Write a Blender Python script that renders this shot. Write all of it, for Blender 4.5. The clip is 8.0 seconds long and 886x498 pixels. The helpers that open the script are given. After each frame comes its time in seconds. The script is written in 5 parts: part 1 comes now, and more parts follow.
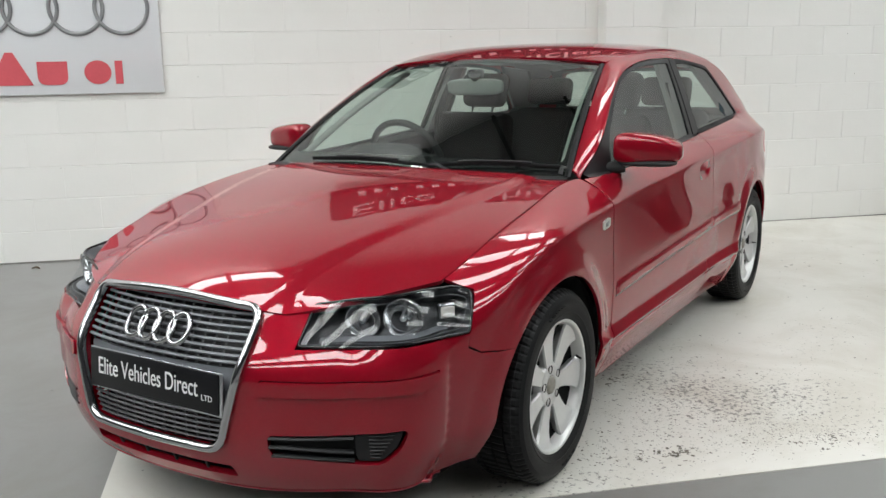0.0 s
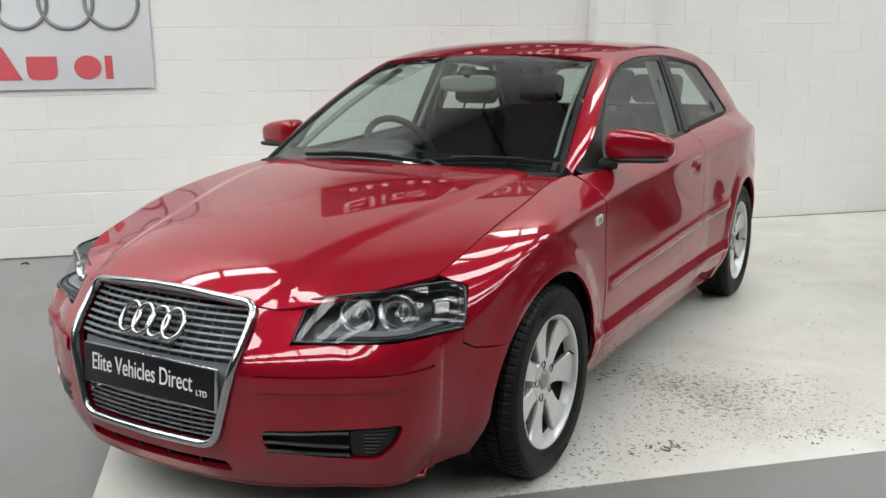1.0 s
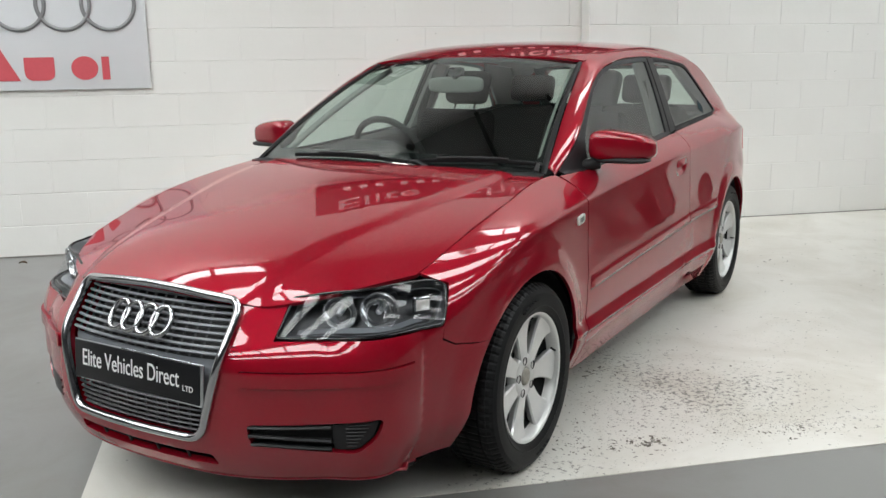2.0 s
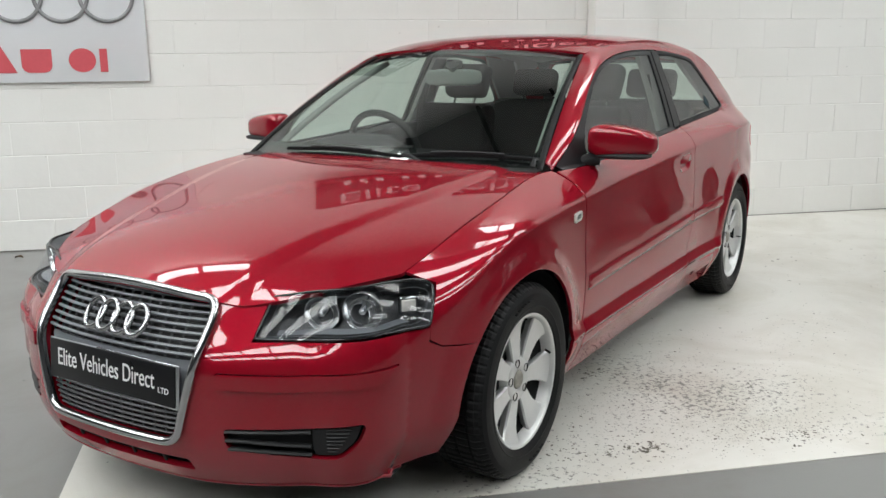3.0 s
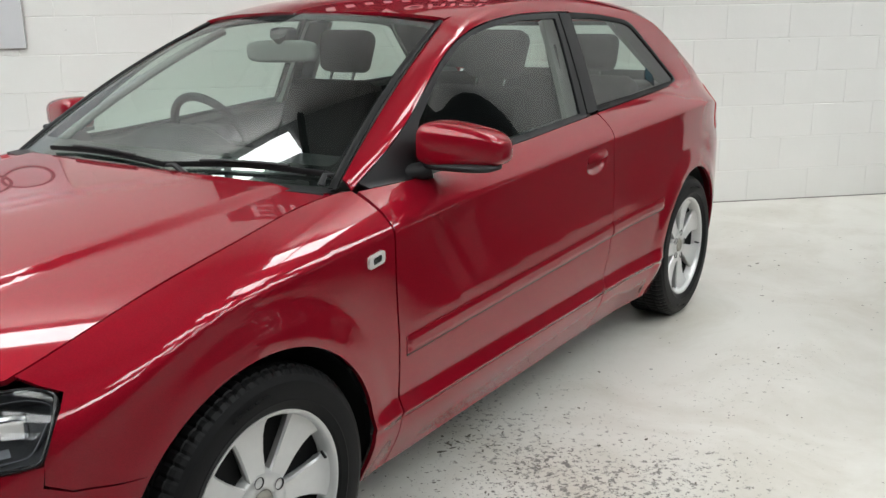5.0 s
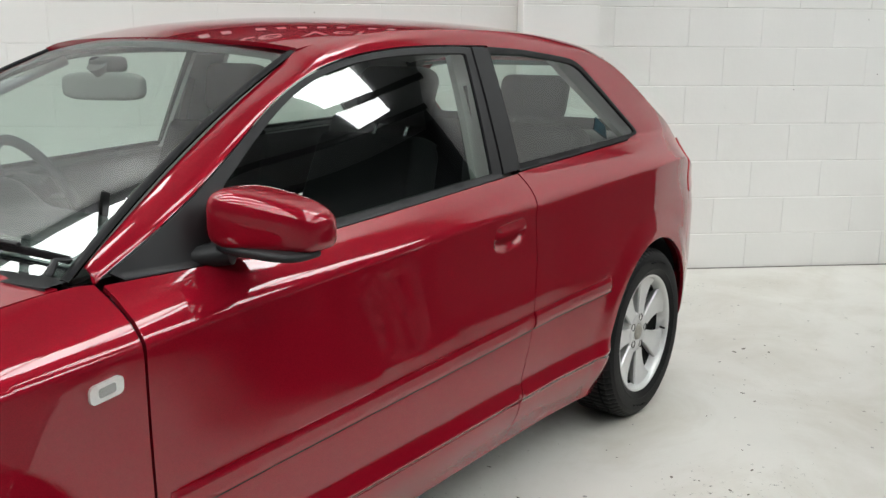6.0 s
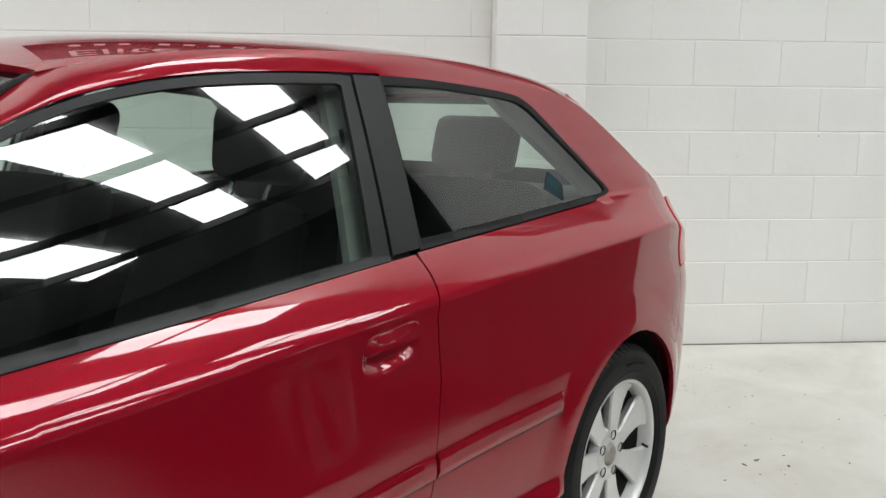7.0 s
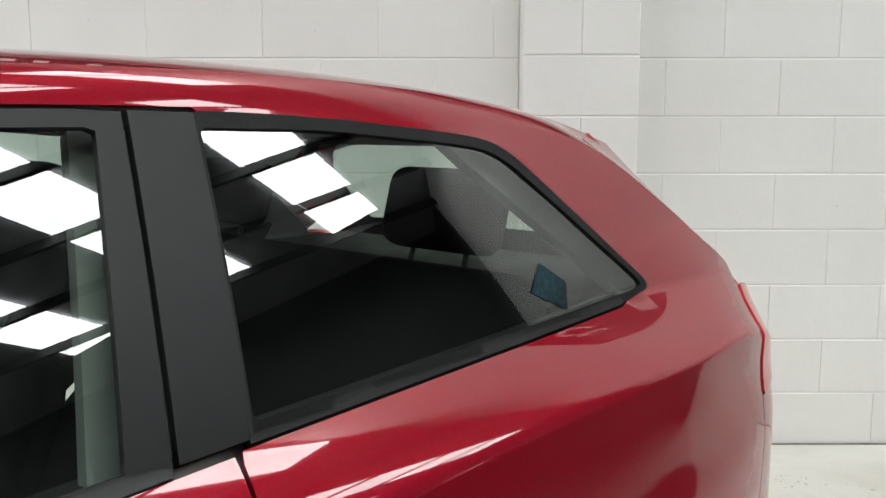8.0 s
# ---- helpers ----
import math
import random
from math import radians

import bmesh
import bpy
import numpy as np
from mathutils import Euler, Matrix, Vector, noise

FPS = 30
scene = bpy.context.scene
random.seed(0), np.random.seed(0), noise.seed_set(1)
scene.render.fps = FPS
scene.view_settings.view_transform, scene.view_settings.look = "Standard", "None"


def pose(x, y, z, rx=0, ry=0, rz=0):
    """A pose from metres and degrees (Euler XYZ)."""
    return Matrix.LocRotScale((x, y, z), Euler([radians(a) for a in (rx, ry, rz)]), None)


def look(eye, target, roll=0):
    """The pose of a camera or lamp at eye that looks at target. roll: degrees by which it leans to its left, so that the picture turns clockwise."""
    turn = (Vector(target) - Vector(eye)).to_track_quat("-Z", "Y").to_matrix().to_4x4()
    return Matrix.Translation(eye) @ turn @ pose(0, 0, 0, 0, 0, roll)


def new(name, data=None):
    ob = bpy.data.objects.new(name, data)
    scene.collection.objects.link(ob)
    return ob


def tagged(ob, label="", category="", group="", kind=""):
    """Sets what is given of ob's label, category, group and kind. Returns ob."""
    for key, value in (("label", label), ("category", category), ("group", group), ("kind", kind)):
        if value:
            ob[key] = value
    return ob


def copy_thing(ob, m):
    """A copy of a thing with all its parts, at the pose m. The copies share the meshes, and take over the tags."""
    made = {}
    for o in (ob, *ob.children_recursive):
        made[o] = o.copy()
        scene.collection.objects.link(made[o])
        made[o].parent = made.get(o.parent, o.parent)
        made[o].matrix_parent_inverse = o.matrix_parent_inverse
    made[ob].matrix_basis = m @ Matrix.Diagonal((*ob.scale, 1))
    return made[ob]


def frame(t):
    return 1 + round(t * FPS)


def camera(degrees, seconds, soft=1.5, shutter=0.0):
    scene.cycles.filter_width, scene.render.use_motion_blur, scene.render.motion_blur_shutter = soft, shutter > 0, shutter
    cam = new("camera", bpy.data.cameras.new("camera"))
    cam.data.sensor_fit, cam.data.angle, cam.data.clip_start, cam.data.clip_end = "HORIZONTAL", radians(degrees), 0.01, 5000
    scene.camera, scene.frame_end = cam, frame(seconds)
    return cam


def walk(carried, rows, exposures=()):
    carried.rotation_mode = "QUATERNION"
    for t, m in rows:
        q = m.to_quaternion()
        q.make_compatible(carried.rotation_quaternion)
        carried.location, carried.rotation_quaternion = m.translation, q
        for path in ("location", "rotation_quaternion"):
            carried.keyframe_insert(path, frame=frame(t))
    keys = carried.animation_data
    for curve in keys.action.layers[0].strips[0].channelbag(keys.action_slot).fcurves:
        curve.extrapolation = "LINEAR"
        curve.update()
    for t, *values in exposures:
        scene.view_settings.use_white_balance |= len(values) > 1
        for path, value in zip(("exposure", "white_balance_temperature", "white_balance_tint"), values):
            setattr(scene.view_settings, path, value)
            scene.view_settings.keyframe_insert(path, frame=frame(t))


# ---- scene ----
cam = camera(52.6, 8.0)
PATH = [
    (0, (1.957, -2.507, 1.333), (0.934, -0.837, 0.927), -1.0),
    (0.5, (1.954, -2.517, 1.33), (0.946, -0.838, 0.92), -0.8),
    (1, (1.949, -2.523, 1.333), (0.948, -0.842, 0.919), -0.8),
    (2.5, (2.061, -2.549, 1.349), (1.05, -0.874, 0.931), -0.8),
    (3, (2.033, -2.422, 1.328), (1.009, -0.757, 0.903), -0.6),
    (3.5, (2.012, -2.193, 1.323), (0.985, -0.551, 0.826), -1.0),
    (4, (2.105, -1.88, 1.331), (1.062, -0.249, 0.829), -0.9),
    (4.2, (2.121, -1.759, 1.339), (1.068, -0.136, 0.833), -0.9),
    (5.3, (2.179, -0.982, 1.36), (1.062, 0.595, 0.845), -1.2),
    (5.5, (2.201, -0.816, 1.361), (1.069, 0.754, 0.855), -1.2),
    (6, (2.105, -0.398, 1.325), (0.952, 1.177, 0.891), 0.3),
    (6.5, (2.013, -0.004, 1.303), (0.836, 1.569, 0.933), 0.5),
    (7, (1.897, 0.43, 1.296), (0.687, 1.985, 0.956), 0.5),
    (7.5, (1.695, 0.836, 1.315), (0.437, 2.359, 1.007), 0.6),
    (8, (1.523, 1.293, 1.319), (0.178, 2.747, 1.042), 0.0),
]
walk(cam, [(t, look(eye, target, roll)) for t, eye, target, roll in PATH])

# ---- world and exposure ----
world = bpy.data.worlds.new("sky")
scene.world = world
world.use_nodes = True
sky = world.node_tree.nodes.new("ShaderNodeTexSky")
sky.sky_type, sky.sun_disc = "NISHITA", False
sky.sun_elevation, sky.sun_rotation = radians(40), radians(120)
world.node_tree.links.new(sky.outputs[0], world.node_tree.nodes["Background"].inputs[0])
world.node_tree.nodes["Background"].inputs[1].default_value = 0.08
scene.view_settings.exposure = 0.0
SKYLIGHT = 10.9      # strength of the translucent roof sheets


# ---- materials ----
def material(name):
    m = bpy.data.materials.new(name)
    m.use_nodes = True
    return m, m.node_tree.nodes, m.node_tree.links, m.node_tree.nodes["Principled BSDF"]


def plain(name, color, rough=0.5, metal=0.0, coat=0.0, vary=0.12, scale=40.0, bump=0.0, bump_scale=300.0, spec=0.5):
    """A surface with a slight variation at two scales and a fine relief."""
    m, n, l, b = material(name)
    co = n.new("ShaderNodeTexCoord")
    n1, n2 = n.new("ShaderNodeTexNoise"), n.new("ShaderNodeTexNoise")
    n1.inputs["Scale"].default_value, n2.inputs["Scale"].default_value = scale, scale * 0.12
    n1.inputs["Detail"].default_value = 5
    for t in (n1, n2):
        l.new(co.outputs["Object"], t.inputs["Vector"])
    add = n.new("ShaderNodeMath")
    add.operation = "ADD"
    l.new(n1.outputs["Fac"], add.inputs[0]), l.new(n2.outputs["Fac"], add.inputs[1])
    rng = n.new("ShaderNodeMapRange")
    rng.inputs["From Min"].default_value, rng.inputs["From Max"].default_value = 0.6, 1.4
    rng.inputs["To Min"].default_value, rng.inputs["To Max"].default_value = 1 - vary, 1 + vary
    l.new(add.outputs[0], rng.inputs["Value"])
    mul = n.new("ShaderNodeVectorMath")
    mul.operation = "SCALE"
    mul.inputs[0].default_value = color
    l.new(rng.outputs[0], mul.inputs["Scale"])
    l.new(mul.outputs[0], b.inputs["Base Color"])
    r2 = n.new("ShaderNodeMapRange")
    r2.inputs["From Min"].default_value, r2.inputs["From Max"].default_value = 0.3, 0.7
    r2.inputs["To Min"].default_value, r2.inputs["To Max"].default_value = rough * 0.88, min(1.0, rough * 1.12)
    l.new(n2.outputs["Fac"], r2.inputs["Value"])
    l.new(r2.outputs[0], b.inputs["Roughness"])
    b.inputs["Metallic"].default_value, b.inputs["Coat Weight"].default_value = metal, coat
    b.inputs["Specular IOR Level"].default_value = spec
    if bump:
        n3, bp = n.new("ShaderNodeTexNoise"), n.new("ShaderNodeBump")
        n3.inputs["Scale"].default_value, n3.inputs["Detail"].default_value = bump_scale, 4
        bp.inputs["Strength"].default_value, bp.inputs["Distance"].default_value = bump, 0.002
        l.new(co.outputs["Object"], n3.inputs["Vector"])
        l.new(n3.outputs["Fac"], bp.inputs["Height"]), l.new(bp.outputs[0], b.inputs["Normal"])
    return m


def car_paint():
    m, n, l, b = material("red_metallic_paint")
    co, vo = n.new("ShaderNodeTexCoord"), n.new("ShaderNodeTexVoronoi")
    vo.inputs["Scale"].default_value = 900
    l.new(co.outputs["Object"], vo.inputs["Vector"])
    ramp = n.new("ShaderNodeMixRGB")
    ramp.inputs[1].default_value, ramp.inputs[2].default_value = (0.235, 0.0034, 0.0125, 1), (0.320, 0.0055, 0.0180, 1)
    l.new(vo.outputs["Color"], ramp.inputs[0])
    l.new(ramp.outputs[0], b.inputs["Base Color"])
    b.inputs["Metallic"].default_value, b.inputs["Roughness"].default_value = 0.30, 0.38
    b.inputs["Specular IOR Level"].default_value = 0.0
    b.inputs["Coat Weight"].default_value, b.inputs["Coat Roughness"].default_value = 1.0, 0.008
    b.inputs["Coat IOR"].default_value = 1.62
    no, bp = n.new("ShaderNodeTexNoise"), n.new("ShaderNodeBump")
    no.inputs["Scale"].default_value = 220
    bp.inputs["Strength"].default_value, bp.inputs["Distance"].default_value = 0.007, 0.001
    l.new(co.outputs["Object"], no.inputs["Vector"])
    l.new(no.outputs["Fac"], bp.inputs["Height"]), l.new(bp.outputs[0], b.inputs["Coat Normal"])
    return m


def thin_glass(name, tint, gain=0.95):
    """A pane: it lets light through, and mirrors more the flatter one looks at it."""
    m, n, l, b = material(name)
    n.remove(b)
    tr, gl, fr, mx = (n.new("ShaderNodeBsdfTransparent"), n.new("ShaderNodeBsdfGlossy"), n.new("ShaderNodeLayerWeight"), n.new("ShaderNodeMixShader"))
    tr.inputs[0].default_value = (*tint, 1)
    gl.inputs["Roughness"].default_value = 0.0
    fr.inputs["Blend"].default_value = 0.5
    pw, r1 = n.new("ShaderNodeMath"), n.new("ShaderNodeMath")
    pw.operation, pw.inputs[1].default_value = "POWER", 5.0
    r1.operation, r1.inputs[1].default_value, r1.inputs[2].default_value = "MULTIPLY_ADD", 0.36, 0.075
    l.new(fr.outputs["Facing"], pw.inputs[0]), l.new(pw.outputs[0], r1.inputs[0])
    # both faces of the pane mirror: 2R / (1 + R)
    up, dn, dv = n.new("ShaderNodeMath"), n.new("ShaderNodeMath"), n.new("ShaderNodeMath")
    up.operation, dn.operation, dv.operation = "MULTIPLY", "ADD", "DIVIDE"
    up.inputs[1].default_value, dn.inputs[1].default_value = 2.0 * gain, 1.0
    l.new(r1.outputs[0], up.inputs[0]), l.new(r1.outputs[0], dn.inputs[0])
    l.new(up.outputs[0], dv.inputs[0]), l.new(dn.outputs[0], dv.inputs[1]), l.new(dv.outputs[0], mx.inputs[0])
    l.new(tr.outputs[0], mx.inputs[1]), l.new(gl.outputs[0], mx.inputs[2])
    l.new(mx.outputs[0], n["Material Output"].inputs[0])
    return m


def glowing(name, color, strength):
    m, n, l, b = material(name)
    no, co = n.new("ShaderNodeTexNoise"), n.new("ShaderNodeTexCoord")
    no.inputs["Scale"].default_value, no.inputs["Detail"].default_value = 1.3, 4
    l.new(co.outputs["Object"], no.inputs["Vector"])
    rng = n.new("ShaderNodeMapRange")
    rng.inputs["From Min"].default_value, rng.inputs["From Max"].default_value = 0.3, 0.7
    rng.inputs["To Min"].default_value, rng.inputs["To Max"].default_value = strength * 0.8, strength * 1.1
    l.new(no.outputs["Fac"], rng.inputs["Value"])
    b.inputs["Base Color"].default_value = (*color, 1)
    b.inputs["Emission Color"].default_value = (*color, 1)
    l.new(rng.outputs[0], b.inputs["Emission Strength"])
    return m


def painted_block():
    m, n, l, b = material("white_painted_block")
    co, oi = n.new("ShaderNodeTexCoord"), n.new("ShaderNodeObjectInfo")
    big, fine = n.new("ShaderNodeTexNoise"), n.new("ShaderNodeTexNoise")
    big.inputs["Scale"].default_value, big.inputs["Detail"].default_value = 2.2, 6
    fine.inputs["Scale"].default_value, fine.inputs["Detail"].default_value = 70, 8
    shift = n.new("ShaderNodeVectorMath")
    shift.operation = "MULTIPLY_ADD"
    shift.inputs[1].default_value = (1, 1, 1)
    tens = n.new("ShaderNodeVectorMath")
    tens.operation = "SCALE"
    tens.inputs[0].default_value = (17, 31, 23)
    l.new(oi.outputs["Random"], tens.inputs["Scale"])
    l.new(co.outputs["Object"], shift.inputs[0]), l.new(tens.outputs[0], shift.inputs[2])
    for t in (big, fine):
        l.new(shift.outputs[0], t.inputs["Vector"])
    mx = n.new("ShaderNodeMixRGB")
    mx.inputs[1].default_value, mx.inputs[2].default_value = (0.78, 0.77, 0.735, 1), (0.85, 0.84, 0.81, 1)
    l.new(big.outputs["Fac"], mx.inputs[0])
    # few small dark specks where the paint has pitted
    vo, lt = n.new("ShaderNodeTexVoronoi"), n.new("ShaderNodeMath")
    vo.inputs["Scale"].default_value = 5.5
    l.new(shift.outputs[0], vo.inputs["Vector"])
    lt.operation, lt.inputs[1].default_value = "LESS_THAN", 0.018
    l.new(vo.outputs["Distance"], lt.inputs[0])
    sp = n.new("ShaderNodeMixRGB")
    sp.inputs[2].default_value = (0.3, 0.28, 0.25, 1)
    l.new(lt.outputs[0], sp.inputs[0]), l.new(mx.outputs[0], sp.inputs[1])
    l.new(sp.outputs[0], b.inputs["Base Color"])
    b.inputs["Roughness"].default_value = 0.55
    bp, bp2 = n.new("ShaderNodeBump"), n.new("ShaderNodeBump")
    bp.inputs["Strength"].default_value, bp.inputs["Distance"].default_value = 0.18, 0.002
    bp2.inputs["Strength"].default_value, bp2.inputs["Distance"].default_value = 0.16, 0.01
    mid = n.new("ShaderNodeTexNoise")
    mid.inputs["Scale"].default_value, mid.inputs["Detail"].default_value = 12, 5
    l.new(shift.outputs[0], mid.inputs["Vector"])
    l.new(mid.outputs["Fac"], bp2.inputs["Height"]), l.new(fine.outputs["Fac"], bp.inputs["Height"])
    l.new(bp2.outputs[0], bp.inputs["Normal"]), l.new(bp.outputs[0], b.inputs["Normal"])
    return m


def floor_paint(name, base, dark, lo, hi, rough, worn=None):
    """Painted concrete, worn through in chips and scuffs."""
    m, n, l, b = material(name)
    co = n.new("ShaderNodeTexCoord")
    chip, zone, big, fine = [n.new("ShaderNodeTexNoise") for _ in range(4)]
    for t, s, d in ((chip, 46, 12), (zone, 0.9, 3), (big, 2.5, 6), (fine, 120, 5)):
        t.inputs["Scale"].default_value, t.inputs["Detail"].default_value = s, d
        l.new(co.outputs["Object"], t.inputs["Vector"])
    chip.inputs["Roughness"].default_value = 0.72
    ad = n.new("ShaderNodeMath")
    ad.operation = "MULTIPLY_ADD"
    ad.inputs[1].default_value = 0.55
    l.new(zone.outputs["Fac"], ad.inputs[0]), l.new(chip.outputs["Fac"], ad.inputs[2])
    if worn:            # a stretch of floor that wheels and feet have worn
        mp, ln, wr, sm = n.new("ShaderNodeMapping"), n.new("ShaderNodeVectorMath"), n.new("ShaderNodeMapRange"), n.new("ShaderNodeMath")
        mp.vector_type = "POINT"
        mp.inputs["Location"].default_value = (-worn[0] / worn[2], -worn[1] / worn[3], 0)
        mp.inputs["Scale"].default_value = (1 / worn[2], 1 / worn[3], 0)
        ln.operation = "LENGTH"
        wr.inputs["From Min"].default_value, wr.inputs["From Max"].default_value = 0.2, 1.6
        wr.inputs["To Min"].default_value, wr.inputs["To Max"].default_value = 0.115, -0.06
        sm.operation = "ADD"
        l.new(co.outputs["Object"], mp.inputs["Vector"]), l.new(mp.outputs[0], ln.inputs[0])
        l.new(ln.outputs["Value"], wr.inputs["Value"])
        l.new(ad.outputs[0], sm.inputs[0]), l.new(wr.outputs[0], sm.inputs[1])
        ad = sm
    rg = n.new("ShaderNodeMapRange")
    rg.inputs["From Min"].default_value, rg.inputs["From Max"].default_value = lo, hi
    l.new(ad.outputs[0], rg.inputs["Value"])
    mx0, mx1 = n.new("ShaderNodeMixRGB"), n.new("ShaderNodeMixRGB")
    mx0.inputs[1].default_value = (*[c * 0.9 for c in base], 1)
    mx0.inputs[2].default_value = (*[min(1, c * 1.07) for c in base], 1)
    l.new(big.outputs["Fac"], mx0.inputs[0])
    dirt, dr, mxd = n.new("ShaderNodeTexNoise"), n.new("ShaderNodeMapRange"), n.new("ShaderNodeMixRGB")
    dirt.inputs["Scale"].default_value, dirt.inputs["Detail"].default_value, dirt.inputs["Roughness"].default_value = 1.7, 10, 0.68
    dirt.inputs["Distortion"].default_value = 0.6
    dr.inputs["From Min"].default_value, dr.inputs["From Max"].default_value = 0.44, 0.72
    dr.inputs["To Max"].default_value = 0.62
    l.new(co.outputs["Object"], dirt.inputs["Vector"]), l.new(dirt.outputs["Fac"], dr.inputs["Value"])
    mxd.inputs[2].default_value = (*[c * k for c, k in zip(base, (0.68, 0.64, 0.57))], 1)
    l.new(dr.outputs[0], mxd.inputs[0]), l.new(mx0.outputs[0], mxd.inputs[1])
    sv, sl, sn, sa, mxs = n.new("ShaderNodeTexVoronoi"), n.new("ShaderNodeMath"), n.new("ShaderNodeTexNoise"), n.new("ShaderNodeMath"), n.new("ShaderNodeMixRGB")
    sv.inputs["Scale"].default_value, sn.inputs["Scale"].default_value = 7.0, 25
    l.new(co.outputs["Object"], sv.inputs["Vector"]), l.new(co.outputs["Object"], sn.inputs["Vector"])
    sa.operation, sa.inputs[1].default_value = "MULTIPLY_ADD", 0.10
    l.new(sn.outputs["Fac"], sa.inputs[0]), l.new(sv.outputs["Distance"], sa.inputs[2])
    sl.operation, sl.inputs[1].default_value = "LESS_THAN", 0.088
    l.new(sa.outputs[0], sl.inputs[0]), l.new(sl.outputs[0], mxs.inputs[0])
    mxs.inputs[2].default_value = (*[c * 0.45 for c in base], 1)
    l.new(mxd.outputs[0], mxs.inputs[1])
    mx1.inputs[2].default_value = (*dark, 1)
    l.new(rg.outputs[0], mx1.inputs[0]), l.new(mxs.outputs[0], mx1.inputs[1])
    l.new(mx1.outputs[0], b.inputs["Base Color"])
    b.inputs["Roughness"].default_value = rough
    bp = n.new("ShaderNodeBump")
    bp.inputs["Strength"].default_value, bp.inputs["Distance"].default_value = 0.25, 0.001
    l.new(fine.outputs["Fac"], bp.inputs["Height"]), l.new(bp.outputs[0], b.inputs["Normal"])
    return m


PAINT = car_paint()
BLACK = plain("black_plastic", (0.012, 0.012, 0.013), 0.5, spec=0.35, vary=0.25, scale=60, bump=0.15, bump_scale=600)
RUBBER = plain("rubber", (0.006, 0.006, 0.0065), 0.55, vary=0.35, scale=30, bump=0.2, bump_scale=250, spec=0.22)
TRIM = plain("dark_grey_trim", (0.014, 0.014, 0.015), 0.45, vary=0.15, scale=20, spec=0.35)
GLOSS = plain("gloss_black", (0.008, 0.008, 0.009), 0.08, vary=0.1)
CHROME = plain("chrome", (0.50, 0.50, 0.51), 0.14, metal=1.0, vary=0.04)
SATIN = plain("satin_metal", (0.62, 0.63, 0.65), 0.28, metal=1.0, vary=0.05)
ALLOY = plain("silver_alloy", (0.66, 0.66, 0.65), 0.34, metal=0.35, vary=0.05, coat=0.5)
GREY = plain("grey_plastic", (0.16, 0.17, 0.185), 0.35, vary=0.06)
STEEL = plain("worn_steel", (0.30, 0.29, 0.28), 0.42, metal=1.0, vary=0.25, scale=25)
LINER = plain("grey_headliner", (0.36, 0.36, 0.34), 0.95, vary=0.06, scale=80)
WHITE = plain("white_paint", (0.80, 0.80, 0.79), 0.4, vary=0.03)
GLASS = thin_glass("tinted_glass", (0.72, 0.82, 0.77))
CLEAR = thin_glass("clear_lens", (0.93, 0.94, 0.95), 0.26)
BLOCK = painted_block()
WALL_WHITE = plain("white_wall_paint", (0.81, 0.80, 0.77), 0.55, vary=0.05, scale=4)
FLOOR_WHITE = floor_paint("white_floor_paint", (0.67, 0.652, 0.605), (0.17, 0.16, 0.145), 0.905, 0.965, 0.36, worn=(1.42, -3.68, 0.95, 0.62))
FLOOR_GREY = floor_paint("grey_floor_paint", (0.20, 0.198, 0.192), (0.12, 0.12, 0.115), 0.95, 1.05, 0.33)
SHEET = plain("dark_wall_sheet", (0.05, 0.052, 0.055), 0.6, vary=0.2, scale=3)
GRIME = plain("floor_grime", (0.22, 0.21, 0.19), 0.9, vary=0.75, scale=18)
CEILING = plain("grey_roof_sheet", (0.30, 0.305, 0.31), 0.6, vary=0.15, scale=3)
PURLIN = plain("roof_steel", (0.015, 0.015, 0.016), 0.5, vary=0.2, scale=5)
GLOW = glowing("translucent_roof_sheet", (0.955, 0.99, 0.99), SKYLIGHT)


# ---- mesh tools ----
def mesh_object(name, verts, faces, mat, parent=None, label="", smooth=True, normals=None):
    me = bpy.data.meshes.new(name)
    me.from_pydata([tuple(map(float, v)) for v in verts], [], [tuple(map(int, q)) for q in faces])
    me.materials.append(mat)
    me.polygons.foreach_set("use_smooth", [smooth] * len(me.polygons))
    me.update()
    if normals is not None:
        me.normals_split_custom_set_from_vertices([tuple(map(float, v)) for v in normals])
    ob = new(name, me)
    if parent:
        ob.parent = parent
    return tagged(ob, label)


def part(name, bm, mat, parent=None, label="", smooth=True, angle=62):
    me = bpy.data.meshes.new(name)
    bm.normal_update()
    bmesh.ops.recalc_face_normals(bm, faces=bm.faces)
    bm.to_mesh(me)
    bm.free()
    me.materials.append(mat)
    me.polygons.foreach_set("use_smooth", [smooth] * len(me.polygons))
    if smooth:
        me.set_sharp_from_angle(angle=radians(angle))
    ob = new(name, me)
    if parent:
        ob.parent = parent
    return tagged(ob, label)


def thing(name, label, category, group="", kind="", at=None):
    ob = new(name)
    ob.empty_display_size = 0.1
    if at is not None:
        ob.matrix_basis = at
    return tagged(ob, label, category, group, kind)


def box(sx, sy, sz, at=(0, 0, 0), bevel=0.0, bm=None, turn=None, segments=2):
    """A box of that size about a point, its edges rounded."""
    own = bmesh.new()
    bmesh.ops.create_cube(own, size=1)
    bmesh.ops.scale(own, vec=(sx, sy, sz), verts=own.verts)
    if bevel:
        bmesh.ops.bevel(own, geom=own.edges[:], offset=bevel, segments=segments, affect="EDGES", profile=0.5)
    bmesh.ops.transform(own, matrix=Matrix.Translation(at) @ (turn or Matrix()), verts=own.verts)
    if bm is None:
        return own
    join(bm, own)
    return bm


